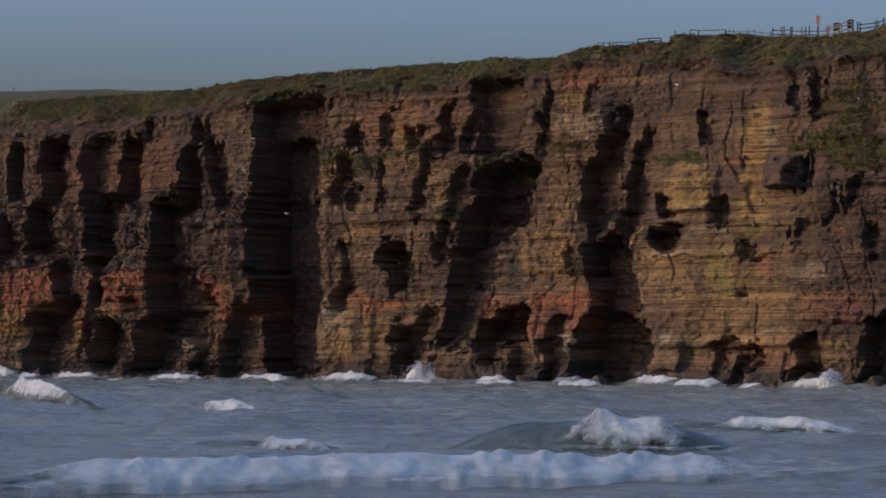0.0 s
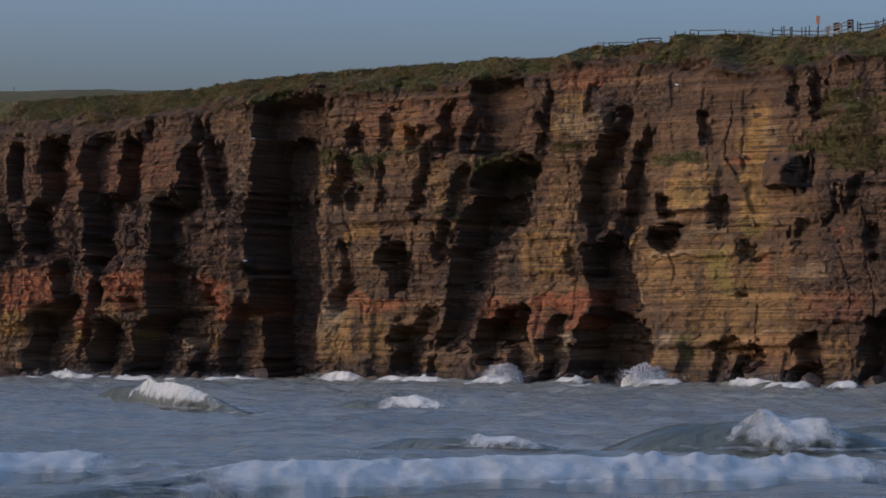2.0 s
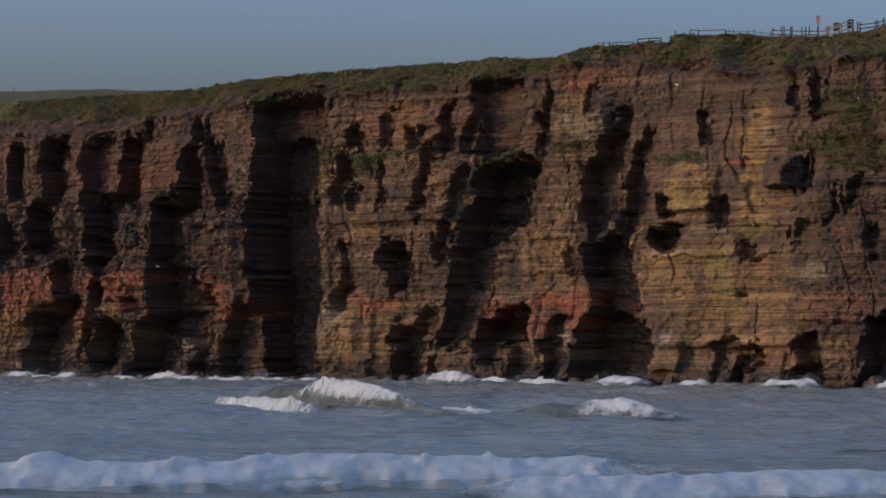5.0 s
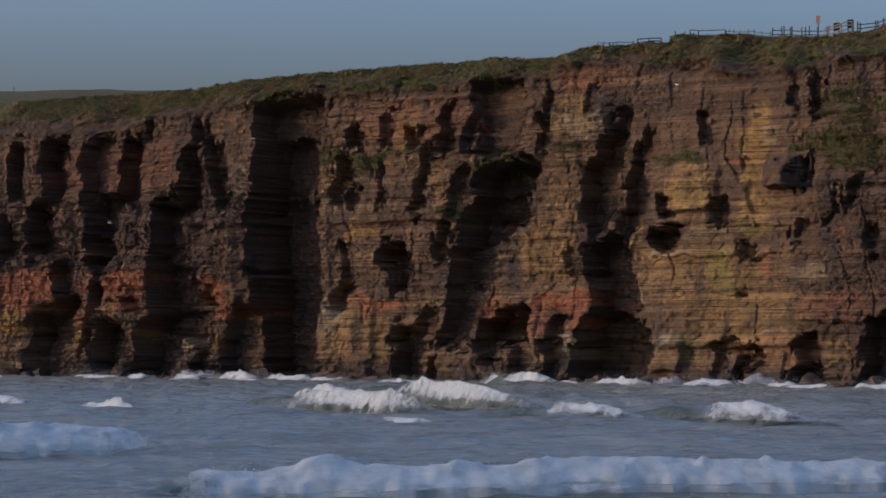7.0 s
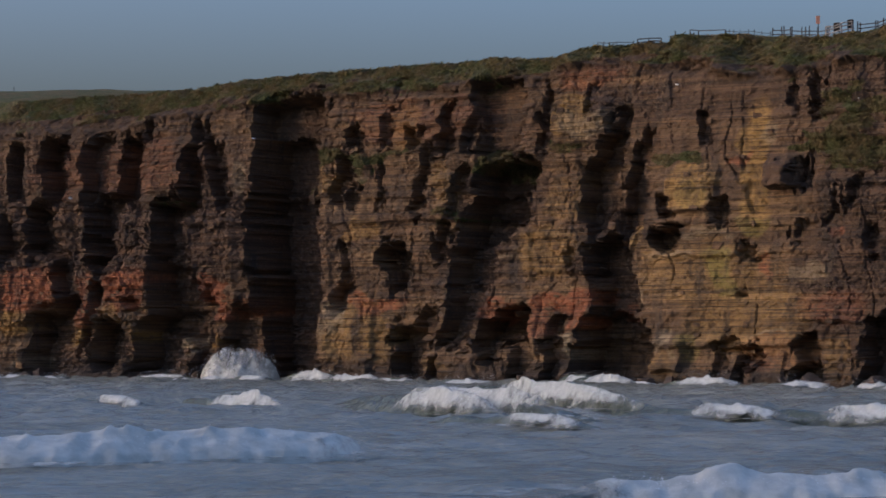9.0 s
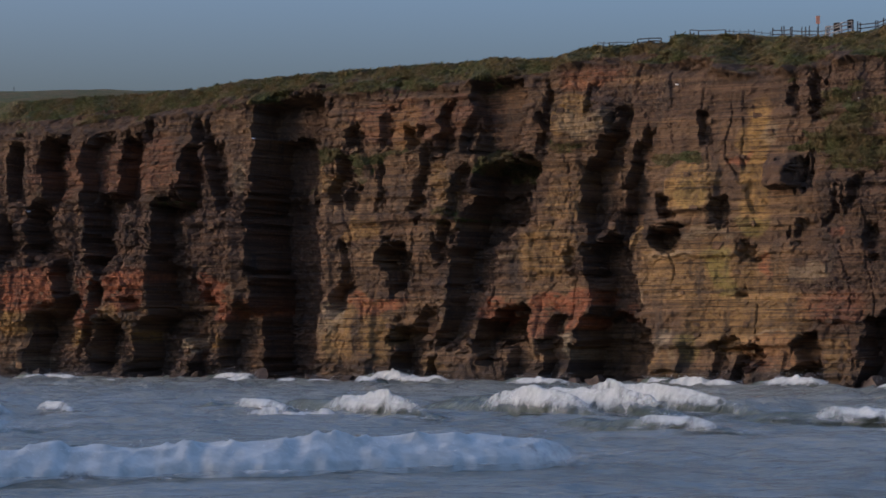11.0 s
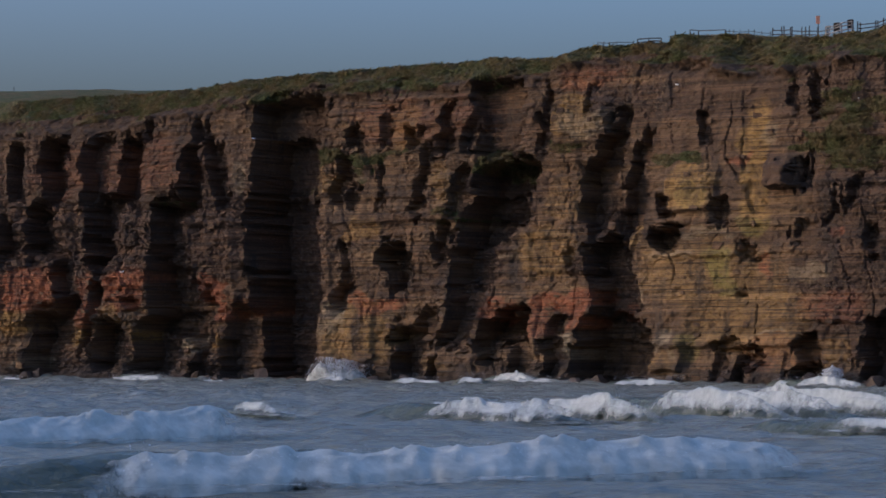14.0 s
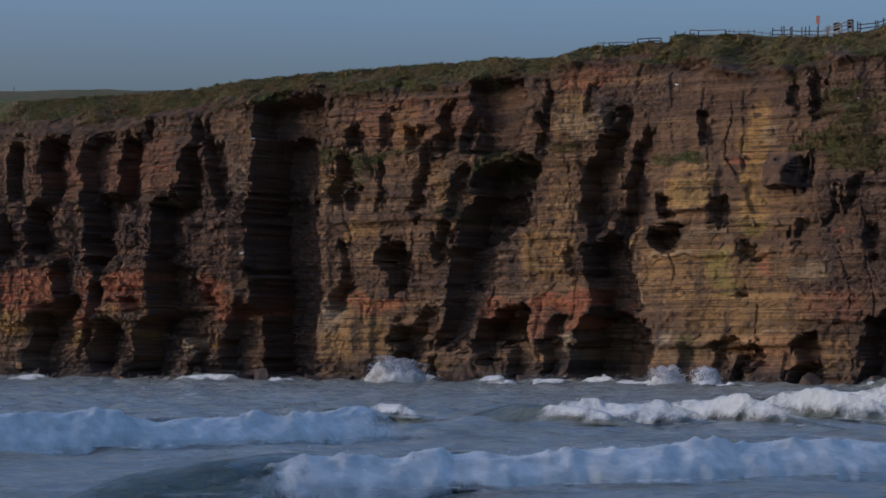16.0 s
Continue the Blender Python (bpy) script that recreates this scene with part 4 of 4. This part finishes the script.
def spray_mesh(width, height, seed, count):
    """Drops and threads of water flung up and out in a fan."""
    rng = np.random.default_rng(seed)
    ang = rng.normal(0, 0.48, count)
    reach = np.sqrt(rng.uniform(0.02, 1, count)) * (1 + 0.18 * fbm(ang * 4, 0.3, seed, 2))
    x = np.sin(ang) * reach * width * 0.62 + rng.normal(0, 0.03 * width, count)
    z = np.cos(ang) * reach * height
    y = rng.normal(0, 0.16 * width, count) * (1.1 - 0.6 * reach)
    way = np.stack([np.sin(ang) * width * 0.62, rng.normal(0, 0.15, count) * width, np.cos(ang) * height], -1)
    way /= np.linalg.norm(way, axis=1)[:, None]
    side = np.stack([way[:, 2], np.zeros(count), -way[:, 0]], -1)
    size = rng.uniform(0.012, 0.042, count) * (1.25 - 0.6 * reach)
    stretch = size * rng.uniform(1.0, 4.5, count)
    c = np.stack([x, y, z], -1)
    deep = np.array([0.0, 1.0, 0.0])[None, :]
    v = np.stack([c + way * stretch[:, None], c - way * stretch[:, None], c + side * size[:, None],
                  c - side * size[:, None] * 0.6 + deep * size[:, None], c - side * size[:, None] * 0.6 - deep * size[:, None]], 1)
    base = (np.arange(count) * 5)[:, None, None]
    tri = np.array([[0, 2, 3], [0, 3, 4], [0, 4, 2], [1, 3, 2], [1, 4, 3], [1, 2, 4]])[None]
    return poly_mesh("fine_spray", v.reshape(-1, 3), (base + tri).reshape(-1, 3), smooth=True)


def spray_core(width, height, seed):
    """The dense lower part of the burst."""
    a, b = np.meshgrid(np.linspace(0, 2 * np.pi, 64), np.linspace(0, 1, 28))
    r = np.cos(b * np.pi / 2) ** 0.7 * (1 + 0.22 * fbm(np.cos(a) * 2.2, np.sin(a) * 2.2 + b * 3, seed, 4))
    x, y = np.cos(a) * r * width * 0.46, np.sin(a) * r * width * 0.26
    z = np.sin(b * np.pi / 2) * height * (1 + 0.25 * fbm(x * 1.1, y * 1.1 + 5, seed + 1, 3)) * 0.88 - 0.3
    return grid_mesh("core", np.stack([x, y, z], -1), smooth=True, foam=0.85 - 0.5 * step(0.1, 1, b))


def spray_burst(width, height, seed, rows, count=900):
    burst = new("spray_burst")
    tagged(burst, "burst of white spray thrown up against the rocks", "sea spray", "spray bursts at the cliff foot")
    part("core", spray_core(width, height, seed), FOAM, burst, "dense white base of the spray")
    tagged(part("fine_spray", spray_mesh(width, height, seed, 3 * count), SPRAY, burst, "fine white drops and threads of water"), kind="stuff")
    MOVING.append((burst, [(t, pose(x, y, z, 0, lean, 0)) for t, x, y, z, lean in rows]))


spray_burst(8.8, 4.2, 31, [(0, -30.1, 281.8, -5.73, 0), (6.6, -29.7, 281.8, -5.47, 0), (7, -28.7, 281.8, -2.87, 0), (7.5, -27.3, 277.7, -0.94, 0), (8, -25.4, 277.7, -0.10, 0), (8.5, -24.4, 277.7, 0.00, 0), (9.2, -23.1, 273.7, -0.63, 4), (10.2, -20.9, 269.9, -4.17, 8), (10.8, -19.6, 266.1, -5.73, 8), (16, -19.0, 266.1, -5.73, 8)], 1470)
spray_burst(6.8, 3.0, 62, [(0, -15.5, 269.9, -4.19, 0), (13.2, -15.2, 269.9, -3.81, 0), (13.6, -13.1, 266.1, -1.52, 0), (14, -11.5, 266.1, -0.19, 0), (14.5, -10.1, 262.5, -0.19, 0), (15, -8.8, 259.0, -0.57, 0), (15.5, -6.9, 259.0, -0.38, 0), (16, -4.7, 255.5, 0.00, 0)], 1247)
spray_burst(5.1, 2.5, 93, [(0, -2.0, 266.1, 0.00, 8), (0.6, 0.4, 262.5, -0.66, 8), (1, 3.1, 259.0, -0.33, 5), (1.5, 5.1, 259.0, 0.00, 0), (2, 6.4, 255.5, -0.17, -4), (2.8, 8.6, 252.2, -1.32, 0), (3.5, 9.8, 252.2, -3.63, 0), (16, 10.4, 252.2, -3.63, 0)], 1062)
spray_burst(2.5, 1.9, 124, [(0, 37.7, 233.7, 0.00, 0), (0.8, 38.2, 233.7, -1.80, 0), (1.3, 38.3, 233.7, -3.09, 0), (13.2, 37.7, 233.7, -3.09, 0), (13.8, 38.2, 236.6, -0.26, 0), (14.1, 38.4, 236.6, 0.38, 0), (14.6, 38.2, 233.7, -1.29, 0), (15.2, 38.5, 233.7, -3.09, 0), (16, 38.5, 233.7, -3.09, 0)], 775)
spray_burst(5.1, 2.4, 155, [(0, 17.7, 245.7, -3.43, 0), (1.4, 19.1, 242.6, -1.56, 0), (2, 20.0, 239.6, 0.00, 0), (2.8, 22.3, 239.6, -1.25, 0), (3.4, 23.1, 239.6, -0.62, 0), (4, 24.3, 239.6, 0.00, 0), (4.8, 25.7, 239.6, -2.81, 0), (5.4, 26.2, 239.6, -3.43, 0), (5.9, 29.0, 239.6, -0.94, 0), (6.3, 29.6, 239.6, 0.00, 0), (7, 31.3, 239.6, -1.09, 0), (7.7, 33.0, 239.6, -3.12, 0), (16, 33.5, 239.6, -3.43, 0)], 1058)
spray_burst(4.0, 2.3, 186, [(0, 15.9, 245.7, -3.37, 0), (3.4, 16.8, 245.7, -1.22, 0), (4, 18.2, 245.7, 0.00, 0), (4.7, 19.4, 245.7, -2.14, 0), (5.6, 21.1, 245.7, -1.84, 0), (6.3, 22.0, 245.7, 0.00, 0), (7, 23.1, 245.7, -1.22, 0), (7.8, 23.7, 242.6, -3.37, 0), (15, 21.4, 242.6, -3.37, 0), (15.6, 22.0, 242.6, -0.92, 0), (16, 22.6, 242.6, 0.00, 0)], 945)
spray_burst(5.4, 2.4, 217, [(0, -0.2, 259.0, -3.48, 0), (10.6, 0.4, 259.0, -3.17, 0), (11.3, 1.3, 259.0, -1.11, 0), (12, 3.4, 259.0, 0.00, 0), (12.5, 5.0, 255.5, -0.63, 0), (13.2, 6.9, 252.2, -2.85, 0), (14, 8.1, 252.2, -3.48, 0), (16, 8.6, 252.2, -3.48, 0)], 1095)
spray_burst(3.3, 2.3, 248, [(0, 32.2, 233.7, -3.36, 0), (3.3, 33.3, 233.7, -1.22, 0), (4, 34.6, 233.7, 0.00, 0), (4.8, 36.0, 233.7, -2.44, 0), (5.4, 36.6, 233.7, -3.36, 0), (15, 24.8, 239.6, -3.36, 0), (15.6, 25.7, 239.6, -0.92, 0), (16, 26.2, 239.6, 0.00, 0)], 862)
spray_burst(4.2, 1.5, 279, [(0, 13.4, 252.2, -0.43, 0), (0.7, 14.6, 252.2, -2.17, 0), (2.3, 7.2, 252.2, -2.39, 0), (3, 8.6, 252.2, 0.00, 0), (3.7, 10.4, 252.2, -1.30, 0), (4.5, 11.3, 252.2, -2.39, 0), (16, 11.3, 252.2, -2.39, 0)], 956)


# ---------- boulders ----------
def boulder_mesh(seed):
    bm = bmesh.new()
    bmesh.ops.create_icosphere(bm, subdivisions=3, radius=1)
    for v in bm.verts:
        p = v.co.copy()
        q = p * (1.15 + 0.35 * noise.noise(p * 0.9 + Vector((seed, 0, 0))) + 0.12 * noise.noise(p * 2.6 + Vector((0, seed, 0))))
        for k in range(11):
            n = Vector((math.sin(seed * 3 + k * 2.1), math.cos(seed + k * 1.7), math.sin(k * 2.9 + seed))).normalized()
            over = q.dot(n) - (0.55 + 0.15 * math.sin(seed + k))
            if over > 0:
                q -= n * over * 0.96
        v.co = q
    me = bpy.data.meshes.new("boulder")
    bm.to_mesh(me)
    bm.free()
    me.materials.append(BOULDER)
    return me


def boulders():
    rng = random.Random(11)
    kinds = [boulder_mesh(k * 3.7 + 1) for k in range(6)]
    for k in range(70):
        u = -70 + 126 * (k + rng.random()) / 70
        size = rng.uniform(0.5, 1.5)
        p = FOOT + ALONG * u + OUT * rng.uniform(-0.6, 2.0)
        ob = new("boulder", kinds[k % 6])
        ob.matrix_world = pose(p.x, p.y, rng.uniform(-0.3, 0.5), rng.uniform(-60, 60), rng.uniform(-60, 60), rng.uniform(0, 360)) @ Matrix.Diagonal((size * rng.uniform(0.8, 1.3), size, size * rng.uniform(0.5, 1.1), 1))
        tagged(ob, "dark wet fallen boulder at the cliff foot", "boulder", "boulders at the cliff foot")


boulders()


# ---------- grass on the brow ----------
def brow_grass():
    """Tussocks of long grass over the slope and the rim, leaning with the wind."""
    rng = np.random.default_rng(8)
    rows, cols = np.nonzero((TINT["green"] > 0.55) & (AX > -72) & (AX < 58))
    pick = rng.integers(0, len(rows), 17000)
    u, v, d = (A[rows[pick], cols[pick]] + rng.uniform(-0.08, 0.08, len(pick)) for A in (AX, LIFT, FACE))
    blades = 6
    root = np.repeat(on_cliff(u, v - 0.05, d), blades, axis=0)
    n = len(root)
    size = np.repeat(rng.uniform(0.16, 0.46, len(pick)) * (1 + 0.4 * vnoise(u * 0.5, v, 3)), blades)
    lean = rng.normal(0, 0.28, (n, 3)) + np.array([0.60, -0.45, 0.0])
    lean[:, 2] = 0.5
    lean /= np.linalg.norm(lean, axis=1)[:, None]
    across = np.cross(lean, rng.normal(0, 1, (n, 3)))
    across *= 0.022 / np.linalg.norm(across, axis=1)[:, None]
    root = root + rng.normal(0, 0.12, (n, 3)) * [1, 1, 0.2]
    tip = root + lean * size[:, None] + np.array([0.3, -0.1, -0.25]) * (size ** 2)[:, None]
    mid = root + lean * size[:, None] * 0.55
    verts = np.stack([root - across, root + across, mid + across * 0.8, mid - across * 0.8, tip], 1).reshape(-1, 3)
    base = np.arange(n) * 5
    me = bpy.data.meshes.new("tussock_grass")
    quads = np.stack([base, base + 1, base + 2, base + 3], 1)
    tris = np.stack([base + 3, base + 2, base + 4], 1)
    me.from_pydata(verts.tolist(), [], quads.tolist() + tris.tolist())
    me.update()
    me.materials.append(GRASS)
    ob = new("tussock_grass", me)
    tagged(ob, "long wind-blown green and straw tussock grass on the cliff brow", "grass", kind="stuff")


brow_grass()


# ---------- fence, sign and boards on the clifftop ----------
def top_point(u, back, up=0.0):
    """A point on the land, back metres behind the rim."""
    d = np.interp(u, AX[-1], FACE[-1]) - back
    return Vector(on_cliff(u, np.interp(u, AX[-1], LIFT[-1]) + 0.01 * back + up, d))


def one_box(a, b, w, h):
    bm = bmesh.new()
    beam(bm, a, b, w, h)
    return bm


def post_and_rail(us, back, height, rails, thick, timber, label, drop=0.0):
    """A run of fence: posts at the places us, with rails at the given heights."""
    fence = new("fence")
    fence.location = top_point(us[0], back)
    tagged(fence, label, "fence", "fences along the clifftop")
    o = Vector(fence.location)
    rng = random.Random(int(us[0] * 10))
    feet = [top_point(u, back) - o for u in us]
    for f in feet:
        lean = Vector((rng.uniform(-0.05, 0.05), 0, 0))
        part("post", one_box(f - Vector((0, 0, 0.3)), f + lean + Vector((0, 0, height * rng.uniform(0.92, 1.08))), thick, thick), timber, fence)
    for h in rails:
        for a, b in zip(feet, feet[1:]):
            part("rail", one_box(a + OUT * 0.08 + Vector((0, 0, h + rng.uniform(-0.04, 0.04))), b + OUT * 0.08 + Vector((0, 0, h - drop + rng.uniform(-0.04, 0.04))), thick * 0.55, thick * 0.9), timber, fence)
    return fence


OLD = "old dark weathered timber post and rail fence on the clifftop"
post_and_rail([16.4, 17.1, 17.9, 18.7, 20.1], 1.0, 0.55, (0.4,), 0.08, TIMBER, OLD)
post_and_rail([21.45, 22.65, 23.85], 0.9, 0.6, (0.22, 0.55), 0.12, TIMBER, "low dark timber barrier with two rails")
post_and_rail([24.6, 25.3], 1.0, 0.85, (0.3,), 0.10, TIMBER, OLD)
post_and_rail([26.7, 27.6, 30.9], 0.8, 0.55, (0.5,), 0.10, TIMBER, "fallen-in timber fence with one long sloping rail")
post_and_rail([30.85, 31.35, 31.85, 32.45, 33.25, 33.75, 34.45, 35.15], 1.1, 0.6, (0.35,), 0.06, TIMBER, "close-set row of short timber posts with a thin rail")
post_and_rail([35.25, 36.2, 36.55, 37.9], 1.2, 1.1, (0.3, 0.75), 0.11, TIMBER, OLD)
post_and_rail([38.05, 39.1, 39.55, 40.15, 41.0, 42.3], 1.2, 1.15, (0.25, 0.65), 0.10, TIMBER, OLD)
post_and_rail([42.8, 43.2, 44.45, 45.4], 0.15, 1.1, (0.3, 0.68, 1.0), 0.13, PALE_TIMBER, "bleached pale timber fence rails beside the boards")
post_and_rail([45.75, 46.05, 47.45, 47.75, 48.65, 49.55], 0.9, 1.05, (0.4, 0.75), 0.11, TIMBER, OLD)


def sign_post(u, back):
    thing = new("sign_post")
    thing.location = top_point(u, back)
    tagged(thing, "slim timber post with a small faded orange sign", "sign")
    part("pole", one_box((0, 0, -0.3), (0, 0, 2.35), 0.09, 0.09), TIMBER, thing)
    board = plain("faded_orange_paint", (0.36, 0.17, 0.11), (0.45, 0.24, 0.17), 5)
    part("board", one_box(OUT * 0.07 + Vector((0, 0, 1.50)), OUT * 0.07 + Vector((0, 0, 2.35)), 0.42, 0.03), board, thing, "faded orange sign board")


def notice_board(u, back, tall):
    thing = new("notice_board")
    thing.location = top_point(u, back)
    tagged(thing, "dark slatted timber board on two posts beside the fence", "notice board", "boards on the clifftop")
    for s in (-0.28, 0.28):
        part("post", one_box(ALONG * s + Vector((0, 0, -0.3)), ALONG * s + Vector((0, 0, tall)), 0.08, 0.08), TIMBER, thing)
    dark = bpy.data.materials.get("dark_board") or plain("dark_board", (0.008, 0.008, 0.008), (0.022, 0.020, 0.018), 5)
    for k in range(4):
        z = 0.35 + k * (tall - 0.35) / 4
        part("slat", one_box(ALONG * -0.34 + OUT * 0.07 + Vector((0, 0, z + 0.12)), ALONG * 0.34 + OUT * 0.07 + Vector((0, 0, z + 0.12)), 0.03, 0.30), dark, thing)


sign_post(40.9, 1.6)
notice_board(43.9, 0.6, 1.25)
notice_board(45.0, 0.6, 1.25)


# ---------- gulls ----------
GULL_WHITE = plain("gull_white", (0.70, 0.70, 0.68), (0.82, 0.82, 0.80), 9)
GULL_GREY = plain("gull_grey", (0.28, 0.30, 0.32), (0.38, 0.40, 0.42), 9)
GULL_BILL = plain("gull_bill", (0.55, 0.36, 0.06), (0.62, 0.42, 0.08), 9)


def gull(flying):
    bird = new("gull")
    bm = bmesh.new()
    bmesh.ops.create_uvsphere(bm, u_segments=14, v_segments=10, radius=1, matrix=Matrix.Diagonal((0.20, 0.075, 0.075, 1)))
    for v in bm.verts:
        if v.co.x < 0:
            v.co.y *= 1 + v.co.x * 2.2
            v.co.z = v.co.z * (1 + v.co.x * 2.2) + 0.02 * v.co.x
    part("body", bm, GULL_WHITE, bird)
    bm = bmesh.new()
    bmesh.ops.create_uvsphere(bm, u_segments=10, v_segments=8, radius=0.052, matrix=Matrix.Translation((0.21, 0, 0.05)))
    head = part("head", bm, GULL_WHITE, bird)
    bm = bmesh.new()
    bmesh.ops.create_cone(bm, segments=6, radius1=0.016, radius2=0.003, depth=0.06, cap_ends=True, matrix=Matrix.Translation((0.285, 0, 0.045)) @ Matrix.Rotation(math.pi / 2, 4, "Y"))
    part("bill", bm, GULL_BILL, head)
    for s in (-1, 1):
        bm = bmesh.new()
        if flying:
            line = [(0.10, 0.05, 0.03, 0.11), (0.13, 0.30, 0.12, 0.10), (0.05, 0.52, 0.13, 0.075), (-0.10, 0.70, 0.10, 0.01)]
        else:
            line = [(0.12, 0.06, 0.04, 0.07), (0.0, 0.075, 0.04, 0.07), (-0.14, 0.06, 0.03, 0.05), (-0.27, 0.02, 0.02, 0.01)]
        rings = []
        for x, y, z, w in line:
            up = Vector((w, 0, 0)) if flying else Vector((0, 0, w * 0.7))
            n = Vector((0, 0, 0.012)) if flying else Vector((0, 0.012 * s, 0))
            c = Vector((x, y * s, z))
            rings.append([bm.verts.new(c + up), bm.verts.new(c + n), bm.verts.new(c - up), bm.verts.new(c - n)])
        for a, b in zip(rings, rings[1:]):
            for k in range(4):
                bm.faces.new((a[k], a[(k + 1) % 4], b[(k + 1) % 4], b[k]))
        bm.faces.new(rings[0])
        bm.faces.new(rings[-1])
        bmesh.ops.recalc_face_normals(bm, faces=bm.faces)
        part("wing", bm, GULL_GREY, bird, "grey wing")
    bm = bmesh.new()
    bmesh.ops.create_cone(bm, segments=8, radius1=0.07, radius2=0.02, depth=0.14, cap_ends=True, matrix=Matrix.Translation((-0.22, 0, -0.01)) @ Matrix.Diagonal((1, 1, 0.25, 1)) @ Matrix.Rotation(math.pi / 2, 4, "Y"))
    part("tail", bm, GULL_WHITE, bird)
    if not flying:
        for s in (-1, 1):
            part("leg", one_box((0.0, 0.03 * s, -0.14), (0.0, 0.03 * s, -0.05), 0.014, 0.014), GULL_BILL, bird)
    return tagged(bird, "white and grey gull gliding before the cliff" if flying else "white and grey gull perched on a rock ledge", "gull", "gulls")


glider = gull(True)
MOVING.append((glider, [(0, pose(-17.5, 268.3, 19.0, -6, 0, 190)), (0.7, pose(-19.0, 269.3, 17.2, 12, 0, 190)), (1.5, pose(-21.0, 270.6, 15.1, -6, 0, 190)), (2.2, pose(-23.0, 272.0, 13.4, 12, 0, 190)), (3, pose(-25.7, 273.8, 12.4, -6, 0, 190)), (4.2, pose(-30.1, 276.7, 12.3, 12, 0, 190)), (5.5, pose(-34.9, 279.9, 14.8, -6, 0, 190)), (7, pose(-39.3, 282.9, 18.7, 12, 0, 190)), (8.5, pose(-42.9, 285.3, 21.2, -6, 0, 190)), (9, pose(-44.5, 286.4, 21.8, 12, 0, 190)), (10.5, pose(-48.7, 289.2, 21.2, -6, 0, 215)), (11.5, pose(-50.8, 290.6, 19.5, 12, 0, 270)), (12.5, pose(-49.2, 289.6, 17.3, -6, 0, 325)), (13.5, pose(-42.2, 284.8, 14.1, 12, 0, 350)), (14.5, pose(-33.2, 278.8, 12.4, -6, 0, 350)), (15, pose(-29.0, 276.0, 12.4, 12, 0, 350)), (16, pose(-22.8, 271.8, 14.7, -6, 0, 350))]))
perched = gull(False)


def perch(bird, u, v, heading):
    """Stands a gull on the face at u, v."""
    r, c = np.argmin(np.abs(LIFT[:, 0] - v)), np.argmin(np.abs(AX[0] - u))
    d = np.max(FACE[max(0, r - 2):r + 1, c])
    p = Vector(on_cliff(u, v, d - 0.05))
    bird.matrix_world = pose(p.x, p.y, LIFT[r, c] + 0.12, 0, 0, heading)


perch(perched, -28.1, 28.1, 200)
perch(copy_thing(perched, pose(0, 0, 0)), -23.5, 21.3, 30)
perch(copy_thing(perched, pose(0, 0, 0)), 49.0, 28.1, 250)
perch(copy_thing(perched, pose(0, 0, 0)), 28.3, 30.3, 170)


# ---------- loose blocks and slabs on the face ----------
def block_mesh(seed, umber_and_shade):
    rng = random.Random(seed)
    bm = bmesh.new()
    bmesh.ops.create_cube(bm, size=1)
    bmesh.ops.bevel(bm, geom=list(bm.edges), offset=0.09, segments=1, affect="EDGES")
    for v in bm.verts:
        v.co += Vector((rng.uniform(-0.09, 0.09), rng.uniform(-0.09, 0.09), rng.uniform(-0.07, 0.07)))
        v.co.x += 0.25 * v.co.z * math.sin(seed)
    me = bpy.data.meshes.new("rock_block")
    bm.to_mesh(me)
    bm.free()
    at = me.attributes.new("umber_and_shade", "FLOAT", "POINT")
    at.data.foreach_set("value", [umber_and_shade] * len(me.vertices))
    me.materials.append(ROCK)
    return me


def loose_blocks():
    rng = random.Random(21)
    light = [block_mesh(k, 0.0) for k in range(6)]
    # darker blocks wherever the face is dark brown, painted recess shade included
    dark = [block_mesh(k + 9, 0.8) for k in range(6)]
    turn = math.degrees(math.atan2(ALONG.y, ALONG.x))
    made = 0
    while made < 290:
        c, r = rng.randrange(AX.shape[1]), rng.randrange(20, AX.shape[0])
        u, v = AX[r, c], LIFT[r, c]
        if not (-69 < u < 56 and 0.3 < v < 30.0) or TINT["green"][r, c] > 0.3:
            continue
        k = rng.uniform(0.35, 0.8)
        size = Vector((k * rng.uniform(0.6, 1.5), k * rng.uniform(0.6, 1.0), k * rng.uniform(0.35, 1.1)))
        p = Vector(on_cliff(u, v, FACE[r, c] - 0.12 * size.y))
        block = new("rock_block", rng.choice(dark if TINT["umber_and_shade"][r, c] > 0.4 else light))
        block.parent = cliff
        block.matrix_basis = pose(p.x, p.y, p.z, rng.uniform(-8, 8), rng.uniform(-6, 10), turn + rng.uniform(-25, 25)) @ Matrix.Diagonal((*size, 1))
        made += 1


loose_blocks()


def hill_pole():
    """A lone pole on the far hill."""
    thing = new("pole")
    p = Vector((-74.6, 416.0, 47.0))
    thing.location = p
    tagged(thing, "lone dark timber pole standing on the far hill", "pole")
    part("shaft", one_box((0, 0, -1.5), (0, 0, 2.1), 0.11, 0.11), TIMBER, thing)


hill_pole()



def motions():
    """All that moves: the water, the waves, the spray, the birds."""
    walk(chop, [(0.0, pose(0, 0, 0)), (16.0, pose(38, -5, 0))])
    walk(cross_chop, [(0.0, pose(0, 0, 0)), (16.0, pose(14, -9, 0))])
    for thing, rows in MOVING:
        walk(thing, rows)


motions()
